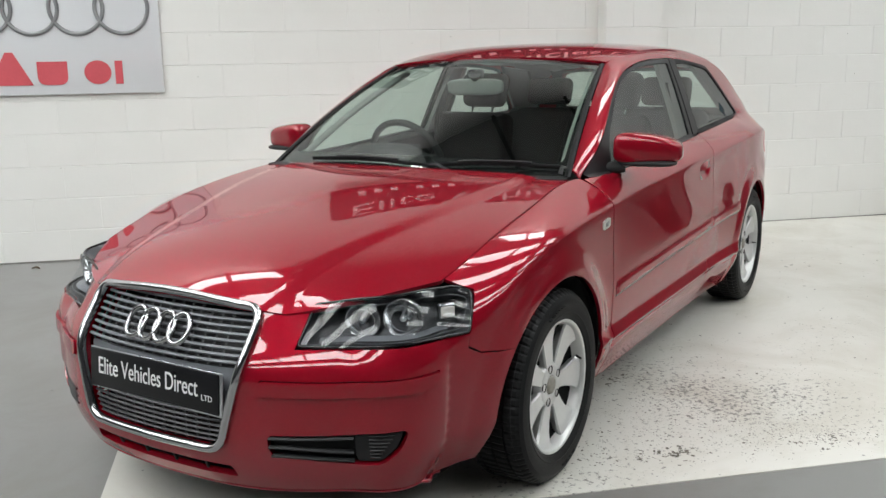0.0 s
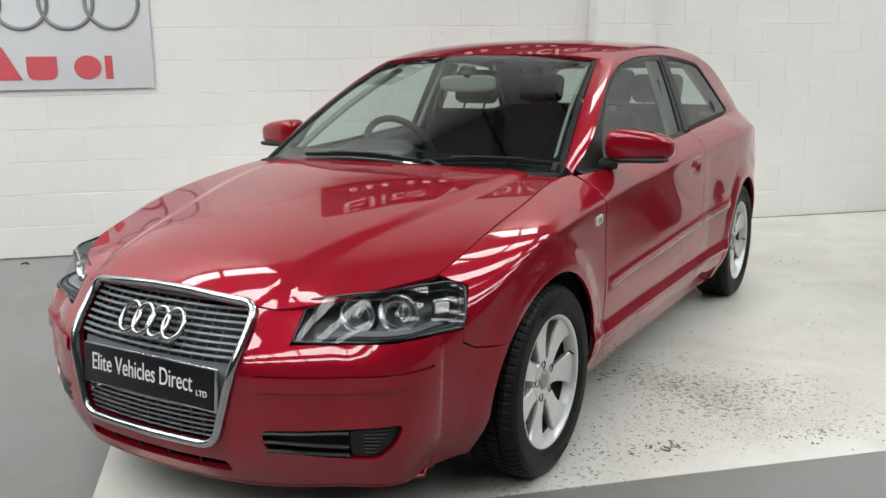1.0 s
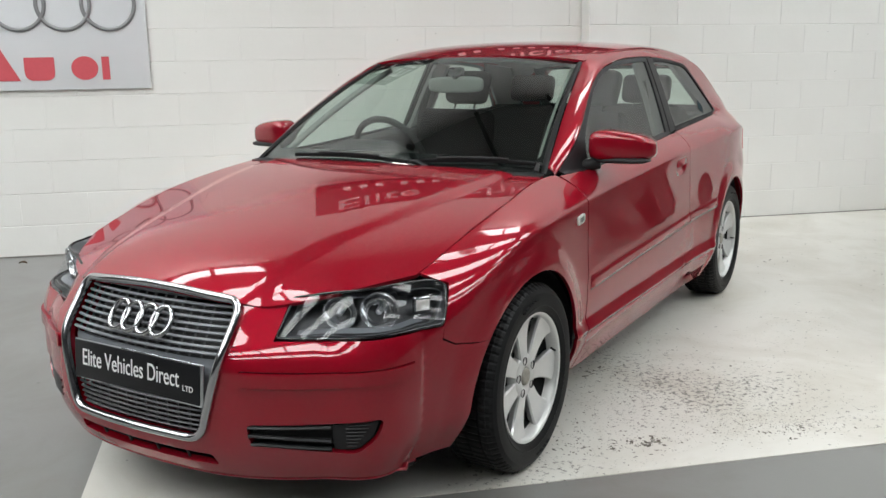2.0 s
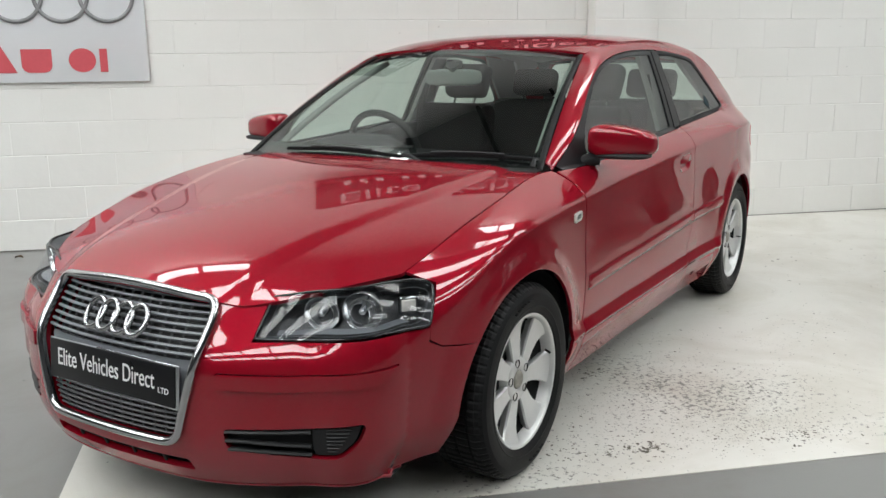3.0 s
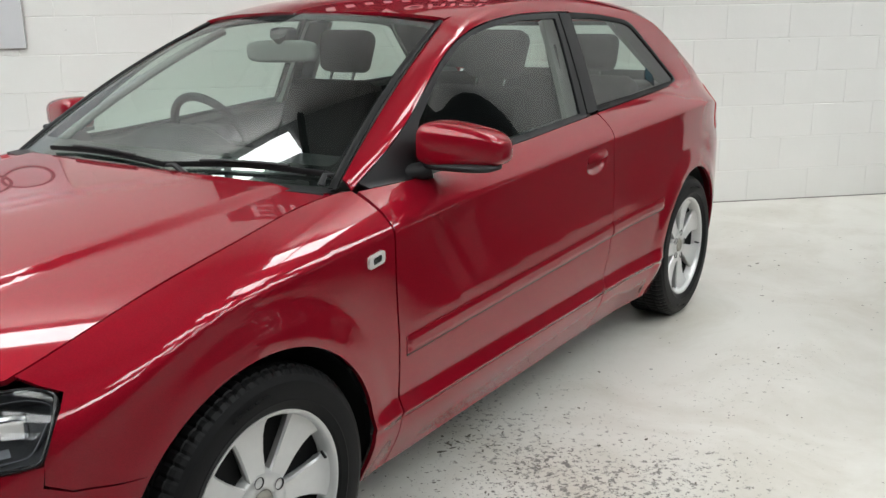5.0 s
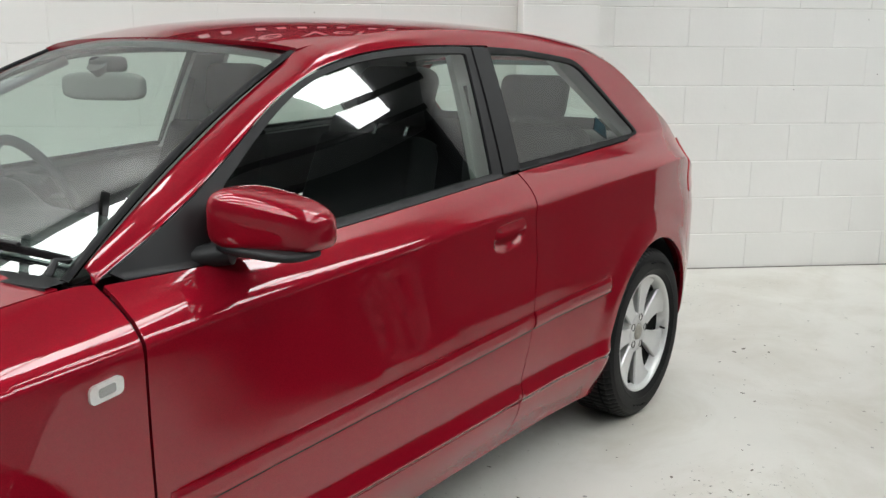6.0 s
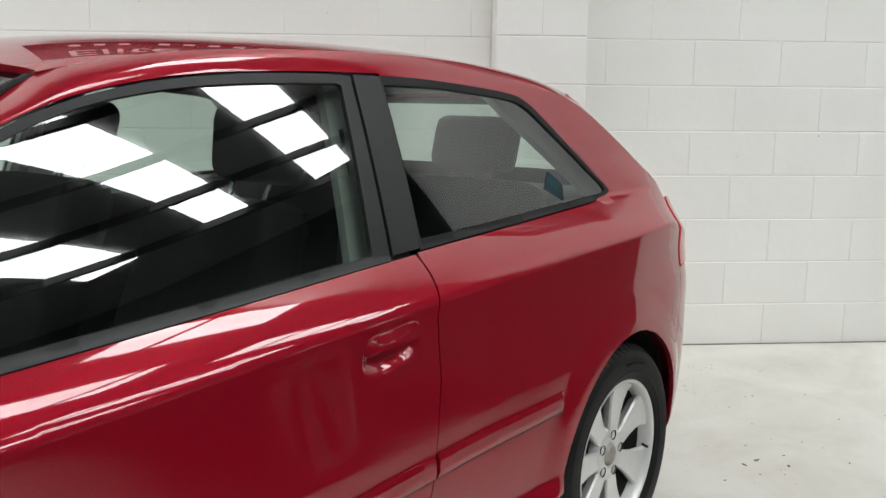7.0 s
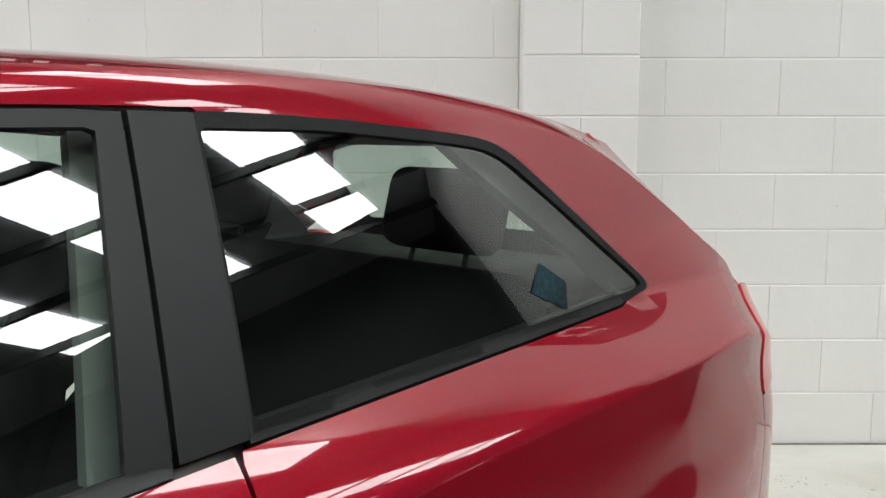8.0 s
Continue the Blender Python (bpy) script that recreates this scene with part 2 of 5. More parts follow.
def join(bm, other):
    me = bpy.data.meshes.new("temp")
    other.to_mesh(me)
    other.free()
    bm.from_mesh(me)
    bpy.data.meshes.remove(me)


def tube(points, radius, sides=8, closed=False, bm=None, flat=1.0, caps=True):
    """A round bar along a line of points. radius: one number or one a point."""
    bm = bm or bmesh.new()
    pts = [Vector(p) for p in points]
    n = len(pts)
    rad = [radius] * n if isinstance(radius, (int, float)) else list(radius)
    rings, side = [], None
    for i, p in enumerate(pts):
        a, b = (pts[i - 1], pts[(i + 1) % n]) if closed else (pts[max(i - 1, 0)], pts[min(i + 1, n - 1)])
        d = (b - a).normalized()
        if side is None:
            side = d.cross(Vector((0, 0, 1)))
            side = side if side.length > 0.3 else d.cross(Vector((0, 1, 0)))
        side = (side - d * side.dot(d)).normalized()
        top = side.cross(d)
        rings.append([bm.verts.new(p + rad[i] * (math.cos(q) * side + flat * math.sin(q) * top)) for q in [2 * math.pi * k / sides for k in range(sides)]])
    for i in range(n if closed else n - 1):
        r, s = rings[i], rings[(i + 1) % n]
        for k in range(sides):
            bm.faces.new((r[k], r[(k + 1) % sides], s[(k + 1) % sides], s[k]))
    if not closed and caps:
        bm.faces.new(rings[0]), bm.faces.new(rings[-1][::-1])
    return bm


def lathe(profile, steps=48, bm=None, start=0.0, sweep=2 * math.pi):
    """Turns (radius, x) pairs about the x axis."""
    bm = bm or bmesh.new()
    full = abs(sweep - 2 * math.pi) < 1e-6
    cols = []
    for k in range(steps if full else steps + 1):
        q = start + sweep * k / steps
        cols.append([bm.verts.new((x, r * math.cos(q), r * math.sin(q))) for r, x in profile])
    for k in range(steps):
        a, b = cols[k], cols[(k + 1) % len(cols)]
        for i in range(len(profile) - 1):
            bm.faces.new((a[i], b[i], b[i + 1], a[i + 1]))
    return bm


def spline(xs, ys):
    """A natural cubic through the knots, straight beyond them."""
    xs, ys = np.array(xs, float), np.array(ys, float)
    n, h = len(xs), np.diff(xs)
    a, r = np.eye(n), np.zeros(n)
    for i in range(1, n - 1):
        a[i, i - 1:i + 2] = h[i - 1], 2 * (h[i - 1] + h[i]), h[i]
        r[i] = 6 * ((ys[i + 1] - ys[i]) / h[i] - (ys[i] - ys[i - 1]) / h[i - 1])
    m = np.linalg.solve(a, r)

    def f(x):
        x = np.asarray(x, float)
        c = np.clip(x, xs[0], xs[-1])
        i = np.clip(np.searchsorted(xs, c) - 1, 0, n - 2)
        u, v, hh = xs[i + 1] - c, c - xs[i], h[i]
        y = (m[i] * u ** 3 + m[i + 1] * v ** 3) / (6 * hh) + (ys[i] / hh - m[i] * hh / 6) * u + (ys[i + 1] / hh - m[i + 1] * hh / 6) * v
        s0 = (ys[1] - ys[0]) / h[0] - m[1] * h[0] / 6
        s1 = (ys[-1] - ys[-2]) / h[-1] + m[-2] * h[-1] / 6
        return y + np.where(x < xs[0], (x - xs[0]) * s0, 0) + np.where(x > xs[-1], (x - xs[-1]) * s1, 0)
    return f


def smooth(a, b, x):
    t = np.clip((np.asarray(x, float) - a) / (b - a), 0, 1)
    return t * t * (3 - 2 * t)


def inside(poly, pts):
    x, y = pts[:, 0], pts[:, 1]
    c = np.zeros(len(pts), bool)
    for (x0, y0), (x1, y1) in zip(poly, np.roll(poly, -1, 0)):
        hit = (y0 > y) != (y1 > y)
        c ^= hit & (x < (x1 - x0) * (y - y0) / (y1 - y0 + 1e-12) + x0)
    return c


def near(poly, pts, closed=True):
    d = np.full(len(pts), 9.0)
    q = np.roll(poly, -1, 0) if closed else np.vstack([poly[1:], poly[-1:]])
    for a, b in zip(poly, q):
        ab = b - a
        t = np.clip(((pts - a) @ ab) / (ab @ ab + 1e-12), 0, 1)
        d = np.minimum(d, np.hypot(*(pts - a - t[:, None] * ab).T))
    return d


def resample(poly, step, closed=True):
    out = []
    q = list(poly) + ([poly[0]] if closed else [])
    for a, b in zip(q[:-1], q[1:]):
        a, b = np.array(a, float), np.array(b, float)
        k = max(1, int(math.ceil(np.hypot(*(b - a)) / step)))
        out += [a + (b - a) * i / k for i in range(k)]
    if not closed:
        out.append(np.array(q[-1], float))
    return np.array(out)


def curve(points, n=24, closed=False):
    """A smooth line through a few points of the plane."""
    p = np.array(points, float)
    if closed:
        p = np.vstack([p, p[:1]])
    s = np.concatenate([[0], np.cumsum(np.hypot(*np.diff(p, axis=0).T))])
    t = np.linspace(0, s[-1], n)
    out = np.stack([spline(s, p[:, k])(t) for k in range(p.shape[1])], 1)
    return out[:-1] if closed else out


def rounded(points, radius, n=5):
    """A polygon whose corners are rounded."""
    p, out = [np.array(q, float) for q in points], []
    for i, c in enumerate(p):
        a, b = p[i - 1] - c, p[(i + 1) % len(p)] - c
        r = radius[i] if isinstance(radius, (list, tuple)) else radius
        ra, rb = min(r, 0.48 * np.hypot(*a)), min(r, 0.48 * np.hypot(*b))
        s, e = c + a / np.hypot(*a) * ra, c + b / np.hypot(*b) * rb
        for k in range(n + 1):
            t = k / n
            out.append((1 - t) ** 2 * s + 2 * t * (1 - t) * c + t * t * e)
    return np.array(out)


def normals_of(surface, uv, sign, h=3e-4):
    u, v = uv[:, 0], uv[:, 1]
    n = np.cross(surface(u + h, v) - surface(u - h, v), surface(u, v + h) - surface(u, v - h))
    return sign * n / (np.linalg.norm(n, axis=1)[:, None] + 1e-12)


def patch(name, surface, outer, mat, parent=None, holes=(), lines=(), step=0.02, flange=0.012, label="", push=0.0, centre=(0, 1.2, 0.55)):
    """A piece of a curved surface, cut to an outline with holes, its edges turned inwards."""
    from mathutils.geometry import delaunay_2d_cdt
    outer = resample(outer, step)
    holes = [resample(q, step) for q in holes]
    loops = [outer, *holes]
    lines = [resample(q, step, False) for q in lines]
    lo, hi = outer.min(0), outer.max(0)
    gx, gy = np.meshgrid(np.arange(lo[0], hi[0], step), np.arange(lo[1], hi[1], step * 0.87), indexing="ij")
    gx[:, 1::2] += step / 2
    pts = np.stack([gx.ravel(), gy.ravel()], 1)
    ok = inside(outer, pts)
    for q in holes:
        ok &= ~inside(q, pts)
    for q in loops:
        ok &= near(q, pts) > step * 0.45
    for q in lines:
        ok &= near(q, pts, False) > step * 0.4
    pts = pts[ok]
    allp, edges = [], []
    for q, closed in [(q, True) for q in loops] + [(q, False) for q in lines]:
        b = sum(len(x) for x in allp)
        allp.append(q)
        edges += [(b + i, b + (i + 1) % len(q)) for i in range(len(q) if closed else len(q) - 1)]
    allp.append(pts)
    res = delaunay_2d_cdt([Vector(p) for p in np.vstack(allp)], edges, [], 0, 1e-6)
    uv = np.array([tuple(v) for v in res[0]])
    tri = np.array([q for q in res[2] if len(q) == 3])
    mid = uv[tri].mean(1)
    ok = inside(outer, mid)
    for q in holes:
        ok &= ~inside(q, mid)
    tri = tri[ok]
    xyz = surface(uv[:, 0], uv[:, 1])
    nor = normals_of(surface, uv, 1)
    sign = 1 if ((xyz - np.array(centre)) * nor).sum() > 0 else -1
    nor = nor * sign
    xyz = xyz + nor * push
    fn = np.cross(xyz[tri[:, 1]] - xyz[tri[:, 0]], xyz[tri[:, 2]] - xyz[tri[:, 0]])
    flip = (fn * nor[tri[:, 0]]).sum(1) < 0
    tri[flip] = tri[flip][:, ::-1]
    used = np.unique(tri)
    remap = np.full(len(uv), -1)
    remap[used] = np.arange(len(used))
    verts, norms, faces = [xyz[used]], [nor[used]], [tuple(t) for t in remap[tri]]
    base = len(used)
    if flange:
        for q in loops:
            s, nn = surface(q[:, 0], q[:, 1]), normals_of(surface, q, sign)
            s = s + nn * push
            k = len(q)
            verts += [s, s - nn * flange]
            norms += [np.zeros((k, 3)), np.zeros((k, 3))]
            faces += [(base + i, base + (i + 1) % k, base + k + (i + 1) % k, base + k + i) for i in range(k)]
            base += 2 * k
    return mesh_object(name, np.vstack(verts), faces, mat, parent, label, True, np.vstack(norms))


def ribbon(a, b, bm=None):
    """A strip of faces between two rows of points."""
    bm = bm or bmesh.new()
    va, vb = [bm.verts.new(p) for p in a], [bm.verts.new(p) for p in b]
    for i in range(len(va) - 1):
        bm.faces.new((va[i], va[i + 1], vb[i + 1], vb[i]))
    return bm


def lettering(name, text, size, mat, pose_, parent=None, label="", depth=0.0006, width=None, align="LEFT"):
    cu = bpy.data.curves.new(name, "FONT")
    cu.body, cu.size, cu.extrude, cu.align_x, cu.align_y = text, size, depth, align, "CENTER"
    ob = new(name, cu)
    me = bpy.data.meshes.new_from_object(ob)
    bpy.data.objects.remove(ob)
    bpy.data.curves.remove(cu)
    if width:
        xs = [v.co.x for v in me.vertices]
        k = width / (max(xs) - min(xs))
        for v in me.vertices:
            v.co.x *= k
    me.materials.append(mat)
    ob = new(name, me)
    ob.parent = parent
    ob.matrix_basis = pose_
    return tagged(ob, label)


# ---- the hall ----
WALL_TURN = 42.85                       # degrees between the wall and the car's crossways axis
NORMAL = Vector((math.sin(radians(WALL_TURN)), -math.cos(radians(WALL_TURN)), 0))
ROOM = Matrix.Translation(-3.48 * NORMAL) @ pose(0, 0, 0, 0, 0, WALL_TURN)     # x along the wall, -y into the hall
RIDGE, RIDGE_Z, FALL = -0.6, 6.4, 1.5       # the roof's ridge, its height, and the slope in degrees


def room_box(name, x0, x1, y0, y1, z0, z1, mat, label="", kind="structure", bevel=0.0):
    ob = part(name, box(x1 - x0, y1 - y0, z1 - z0, ((x0 + x1) / 2, (y0 + y1) / 2, (z0 + z1) / 2), bevel), mat, None, label, smooth=False)
    ob.matrix_basis = ROOM
    return tagged(ob, kind=kind)


WHITE_END, WALL_END = 7.0, 12.6         # the white bay and the white wall end here
floor = room_box("floor", -12, 14, -17, 0.3, -0.2, 0, FLOOR_GREY, "grey painted concrete floor with scuffs and stains")
bay = room_box("floor_bay", -0.83, WHITE_END, -4.18, -0.0, 0.0, 0.003, FLOOR_WHITE, "white painted display bay on the floor, chipped and scuffed")
wall_back = room_box("wall_back", -12, WALL_END, 0.005, 0.25, 0, 6.9, WALL_WHITE, "white painted concrete block wall")
wall_far = room_box("wall_far", WALL_END, 14, 0.005, 0.25, 0, 6.9, SHEET, "dark end of the back wall")
for x0, x1, y in ((-8.0, 2.298, 0.0), (2.300, 2.735, -0.160), (2.737, WHITE_END, 0.0)):
    room_box("floor_joint", x0, x1, y - 0.010, y, 0.003, 0.008, GRIME, "dark grimy joint between floor and wall")
wall_left = room_box("wall_left", -12.2, -12, -17, 0.3, 0, 6.9, SHEET, "dark side wall of the hall")
wall_right = room_box("wall_right", 14, 14.2, -17, 0.3, 0, 6.9, SHEET, "dark side wall of the hall")
wall_front = room_box("wall_front", -12, 14, -17.2, -17, 0, 6.9, SHEET, "dark front wall of the hall")


def roof_pose(x, y, over):
    """A place on the pitched roof's underside."""
    d = x - RIDGE
    return ROOM @ pose(x, y, RIDGE_Z - abs(d) * math.tan(radians(FALL)) + over, 0, math.copysign(FALL, d), 0)


for x, length in ((-6.8, 11.9), (6.8, 15.9)):
    ob = part("ceiling", box(length, 17.6, 0.1), CEILING, None, "dark profiled roof sheeting", smooth=False)
    ob.matrix_basis = roof_pose(x, -8.5, 0.12)
    tagged(ob, kind="structure")
# roof lights on both slopes in slanting rows, and the purlins under them
SLANT, CROSS = 0.20, 0.18


def roof_light(a0, a1, b, slant, half=0.4):
    """One row of translucent sheets: it starts at a0 and ends at a1, b from the back wall where a is nought."""
    bm = bmesh.new()
    mid = (a0 + a1) / 2
    low, top = [], []
    for a, side_ in ((a0, -half), (a1, -half), (a1, half), (a0, half)):
        x = a + CROSS * side_
        low.append(bm.verts.new((x - mid, -side_ + slant * (x - mid), -0.015)))
        top.append(bm.verts.new((x - mid, -side_ + slant * (x - mid), 0.015)))
    bm.faces.new(low), bm.faces.new(top[::-1])
    for k in range(4):
        bm.faces.new((low[k], top[k], top[(k + 1) % 4], low[(k + 1) % 4]))
    bmesh.ops.recalc_face_normals(bm, faces=bm.faces)
    ob = part("roof_light", bm, GLOW, None, "translucent roof sheet letting in daylight", smooth=False)
    ob.matrix_basis = roof_pose(mid, -b + slant * mid, 0.03)
    tagged(ob, category="roof light", group="roof lights")


for j in range(-2, 6):
    for a0, a1, b, slant in ((-9.4, -1.0, 4.70 + 2.1 * j, 0.0), (2.5, 4.8, 3.2 + 2.1 * j, 0.14), (6.6, 11.9, 3.65 + 2.1 * j, SLANT)):
        if slant:
            a1 = min(a1, (b - 0.46) / slant)             # rows end at the back wall
        elif b < 0.6:
            a1 = -1.5
        if a1 - a0 > 1.2 and b > 0.45 and j <= (3 if a0 < 0 else 4):
            roof_light(a0, a1, b, slant, 0.28 if b < 0.6 else 0.4)
for k in range(16):
    ob = part("purlin", box(0.07, 17.0, 0.16, (0, 0, 0), 0.01), PURLIN, None, "dark steel roof purlin", smooth=False)
    a = -10.2 + 1.5 * k
    ob.matrix_basis = roof_pose(a - CROSS * 8.2, -8.2, -0.08) @ pose(0, 0, 0, 0, 0, -math.degrees(math.atan(CROSS)))
    tagged(ob, category="purlin", group="roof purlins")


# ---- the car: its surfaces ----
# x to the car's own left, y rearwards from the front axle, z up
ARCH, HUB_Z, REAR = 0.358, 0.315, 2.578
w_plan = spline((-0.55, -0.47, -0.40, -0.2, 0.0, 0.3, 0.6, 1.2, 1.8, 2.3, 2.58, 2.85, 3.02, 3.15, 3.25), (0.755, 0.782, 0.803, 0.842, 0.855, 0.848, 0.841, 0.843, 0.846, 0.853, 0.857, 0.840, 0.806, 0.758, 0.69))
z_crease = spline((-0.55, -0.40, -0.3, -0.15, 0.0, 0.2, 0.46, 0.75, 1.1, 1.5, 1.8, 2.2, 2.65, 2.9, 3.2), (0.54, 0.62, 0.68, 0.760, 0.796, 0.813, 0.827, 0.845, 0.862, 0.882, 0.892, 0.909, 0.929, 0.928, 0.84))
x_top = spline((-0.55, -0.45, -0.2, 0.1, 0.42, 0.62, 0.9, 1.3, 1.8, 2.4, 2.7, 3.0, 3.25), (0.672, 0.692, 0.712, 0.714, 0.702, 0.742, 0.752, 0.755, 0.750, 0.730, 0.715, 0.682, 0.63))
z_top = spline((-0.55, -0.45, -0.2, 0.1, 0.42, 0.62, 1.05, 1.7, 2.3, 2.7, 3.25), (0.716, 0.744, 0.819, 0.882, 0.921, 0.926, 0.942, 0.978, 1.002, 1.017, 1.025))


def side_x(y, z):
    """Half the car's width at a place along it and a height: sill, doors, wings, shoulder and side windows."""
    y, z = np.asarray(y, float), np.asarray(z, float)
    w, zc, xt, zt = w_plan(y), z_crease(y), x_top(y), z_top(y)
    soft = 0.0022
    ramp0 = lambda t: soft * np.logaddexp(0, t / soft)
    low = 0.024 * np.clip((0.57 - z) / 0.30, 0, 2) ** 2       # the doors are widest at the rubbing strip and fall away to the sill
    hollow_ = np.clip(zc - 0.06 - z, 0, 0.14) ** 2 / 0.28 + np.clip(zc - 0.20 - z, 0, 0.06)
    lean_in = 0.065 * hollow_ * smooth(0.30, 0.62, y) * smooth(2.62, 2.30, y)      # slightly hollow under the crease
    on = smooth(-0.1, 0.1, y - ARCH) * smooth(0.06, -0.06, y - (REAR - ARCH))
    flare = 0.55 * (ramp0(0.392 - z) - ramp0(0.348 - z)) * on   # the sill stands out again
    tuck = 0.045 * smooth(0.33, 0.14, z) + 0.010 * smooth(0.352, 0.335, z) * on
    arch = 0.0
    for yc in (0.0, REAR):
        r = np.hypot(y - yc, z - HUB_Z)
        arch = arch + (0.014 if yc == 0 else 0.011) * smooth(ARCH + 0.105, ARCH + 0.012, r)
    lean_in = lean_in + 0.040 * (ramp0(zc - z) - ramp0(zc - 0.30 - z)) * smooth(1.85, 2.20, y) * smooth(2.80, 2.55, y)
    below = w - low + lean_in + flare - tuck + arch
    below = below + 0.016 * smooth(2.62, 2.95, y) * smooth(0.86, 0.70, z)
    h, t = zt - zc, z - zc
    a = 0.34 * smooth(-0.25, 0.15, y) * smooth(3.1, 2.6, y)
    ramp = ramp0(t)
    d = w - xt
    b = (d - a * h) / h ** 2
    tt = np.clip(t, 0, None)
    shoulder = a * ramp + b * np.minimum(tt, h) ** 2
    lean = 0.345 - 0.06 * smooth(2.5, 3.1, y)
    shoulder = shoulder - a * np.clip(t - h, 0, None)
    # behind the window the shoulder runs straight up into the pillar
    hh = np.maximum(1.13 - zc, 0.05)
    k = 0.55 * smooth(2.58, 3.05, y)
    q = np.clip(t / h, 0, 1)
    hollow = lean * q * h + (d - lean * h) * (1 - (1 - q) ** 2)
    k0 = 0.45 * smooth(2.45, 2.85, y)
    shoulder = (1 - k0) * shoulder + k0 * hollow
    straight = (d + lean * (1.13 - zt)) * np.clip(tt / hh, 0, 1) - lean * np.clip(np.minimum(z, 1.13) - zt, 0, None)
    shoulder = (1 - k) * shoulder + k * straight
    up = np.clip(z - zt, 0, None)
    return below - shoulder - up * lean - 0.16 * up ** 2


def side(sgn):
    return lambda y, z: np.stack([sgn * side_x(y, z), y, z], 1)


# the nose: a line in plan from the middle to the wheel arch, set back by height
PLAN = curve([(0, -0.914), (0.2, -0.903), (0.36, -0.868), (0.5, -0.803), (0.60, -0.737), (0.685, -0.662), (0.742, -0.585), (0.775, -0.510), (0.798, -0.430), (0.818, -0.34), (0.833, -0.24)], 66)
PLAN_S = np.concatenate([[0], np.cumsum(np.hypot(*np.diff(PLAN, axis=0).T))])
NOSE_END = float(np.interp(-0.48, PLAN[:, 1], PLAN_S))
plan_x, plan_y = spline(PLAN_S[::3], PLAN[::3, 0]), spline(PLAN_S[::3], PLAN[::3, 1])
set_back = spline((0.12, 0.20, 0.26, 0.34, 0.44, 0.50, 0.54, 0.575, 0.61, 0.69, 0.73, 0.78), (0.10, 0.045, 0.016, 0.0, 0.001, 0.004, 0.011, 0.028, 0.053, 0.108, 0.140, 0.19))


def nose(u, z):
    u, z = np.asarray(u, float), np.asarray(z, float)
    s, g = np.abs(u), np.where(np.asarray(u) < 0, -1.0, 1.0)
    x, y = plan_x(s), plan_y(s)
    dx, dy = plan_x(s + 1e-3) - plan_x(s - 1e-3), plan_y(s + 1e-3) - plan_y(s - 1e-3)
    n = np.hypot(dx, dy)
    nx, ny = dy / n, -dx / n                     # outwards
    k = smooth(0.62, 1.0, s / NOSE_END)
    end = x - side_x(np.maximum(y, -0.53), np.minimum(z, 0.76))
    d = (1 - k) * set_back(z) + k * end
    nx = nx * smooth(0, 0.08, s)
    nx, ny = nx + (1 - nx) * k, ny * (1 - k)
    return np.stack([g * (x - nx * d), y - ny * d, z], 1)


def nose_u(x, z):
    """The place along the nose at which it has that half width."""
    u = np.linspace(0, NOSE_END + 0.06, 400)
    p = nose(u, np.full(400, z))
    return float(np.interp(x, p[:, 0], u))


def on_nose(*points):
    return np.array([(math.copysign(nose_u(abs(x), z), x), z) for x, z in points])


h_mid = spline((-0.80, -0.74, -0.65, -0.5, -0.2, 0.1, 0.36, 0.5), (0.712, 0.749, 0.790, 0.833, 0.883, 0.924, 0.949, 0.962))
E_Y = np.array([-0.45, -0.3, -0.15, 0.0, 0.15, 0.3, 0.42])
h_fall = spline((-0.82, -0.76, -0.68, -0.56, *E_Y), (0.38, 0.32, 0.262, 0.220, *((h_mid(E_Y) - z_top(E_Y) - 0.0105) / x_top(E_Y) ** 2)))


def hood(x, y):
    x, y = np.asarray(x, float), np.asarray(y, float)
    ax = np.abs(x)
    ridge = 0.34 + 0.20 * smooth(-0.75, 0.35, y)
    z = h_mid(y) - h_fall(y) * x * x - 0.010 * smooth(ridge - 0.02, ridge + 0.05, ax)
    return np.stack([x, y, z], 1)


r_mid = spline((1.08, 1.3, 1.6, 1.9, 2.3, 2.7, 3.0), (1.351, 1.396, 1.420, 1.424, 1.409, 1.364, 1.305))
r_edge = spline((1.14, 1.4, 1.8, 2.3, 2.7, 3.0), (0.537, 0.562, 0.572, 0.558, 0.518, 0.465))


def roof(x, y):
    x, y = np.asarray(x, float), np.asarray(y, float)
    q = np.abs(x) / r_edge(y)
    return np.stack([x, y, r_mid(y) - 0.030 * q ** 2 - 0.012 * q ** 6], 1)


def screen(u, v):
    """The windscreen: u across from -1 to 1, v up from 0 to 1."""
    u, v = np.asarray(u, float), np.asarray(v, float)
    low = np.stack([0.69 * u, 0.36 + 0.075 * u * u, 0.935 - 0.012 * u * u], 1)
    top = np.stack([0.532 * u, 1.085 + 0.065 * u * u, 1.350 - 0.036 * u * u], 1)
    v = v[:, None]
    return (1 - v) * low + v * top + 4 * v * (1 - v) * np.array([0, -0.012, 0.022])


def arch_line(yc, a0, a1, n=40):
    q = np.radians(np.linspace(a0, a1, n))
    return np.stack([yc + ARCH * np.cos(q), HUB_Z + ARCH * np.sin(q)], 1)


# outline of the side windows: along the length and up
DLO_TOP = curve([(0.50, 0.934), (0.80, 1.108), (1.08, 1.258), (1.30, 1.312), (1.65, 1.334), (2.05, 1.326), (2.30, 1.304)], 40)
DLO_REAR = rounded([(2.30, 1.304), (2.40, 1.290), (2.725, 1.026), (2.60, 1.018)], [0.001, 0.06, 0.045, 0.001])[6:-6]
belt = lambda y: np.stack([np.asarray(y, float), z_top(y) + 0.004], 1)
SILL = 0.185

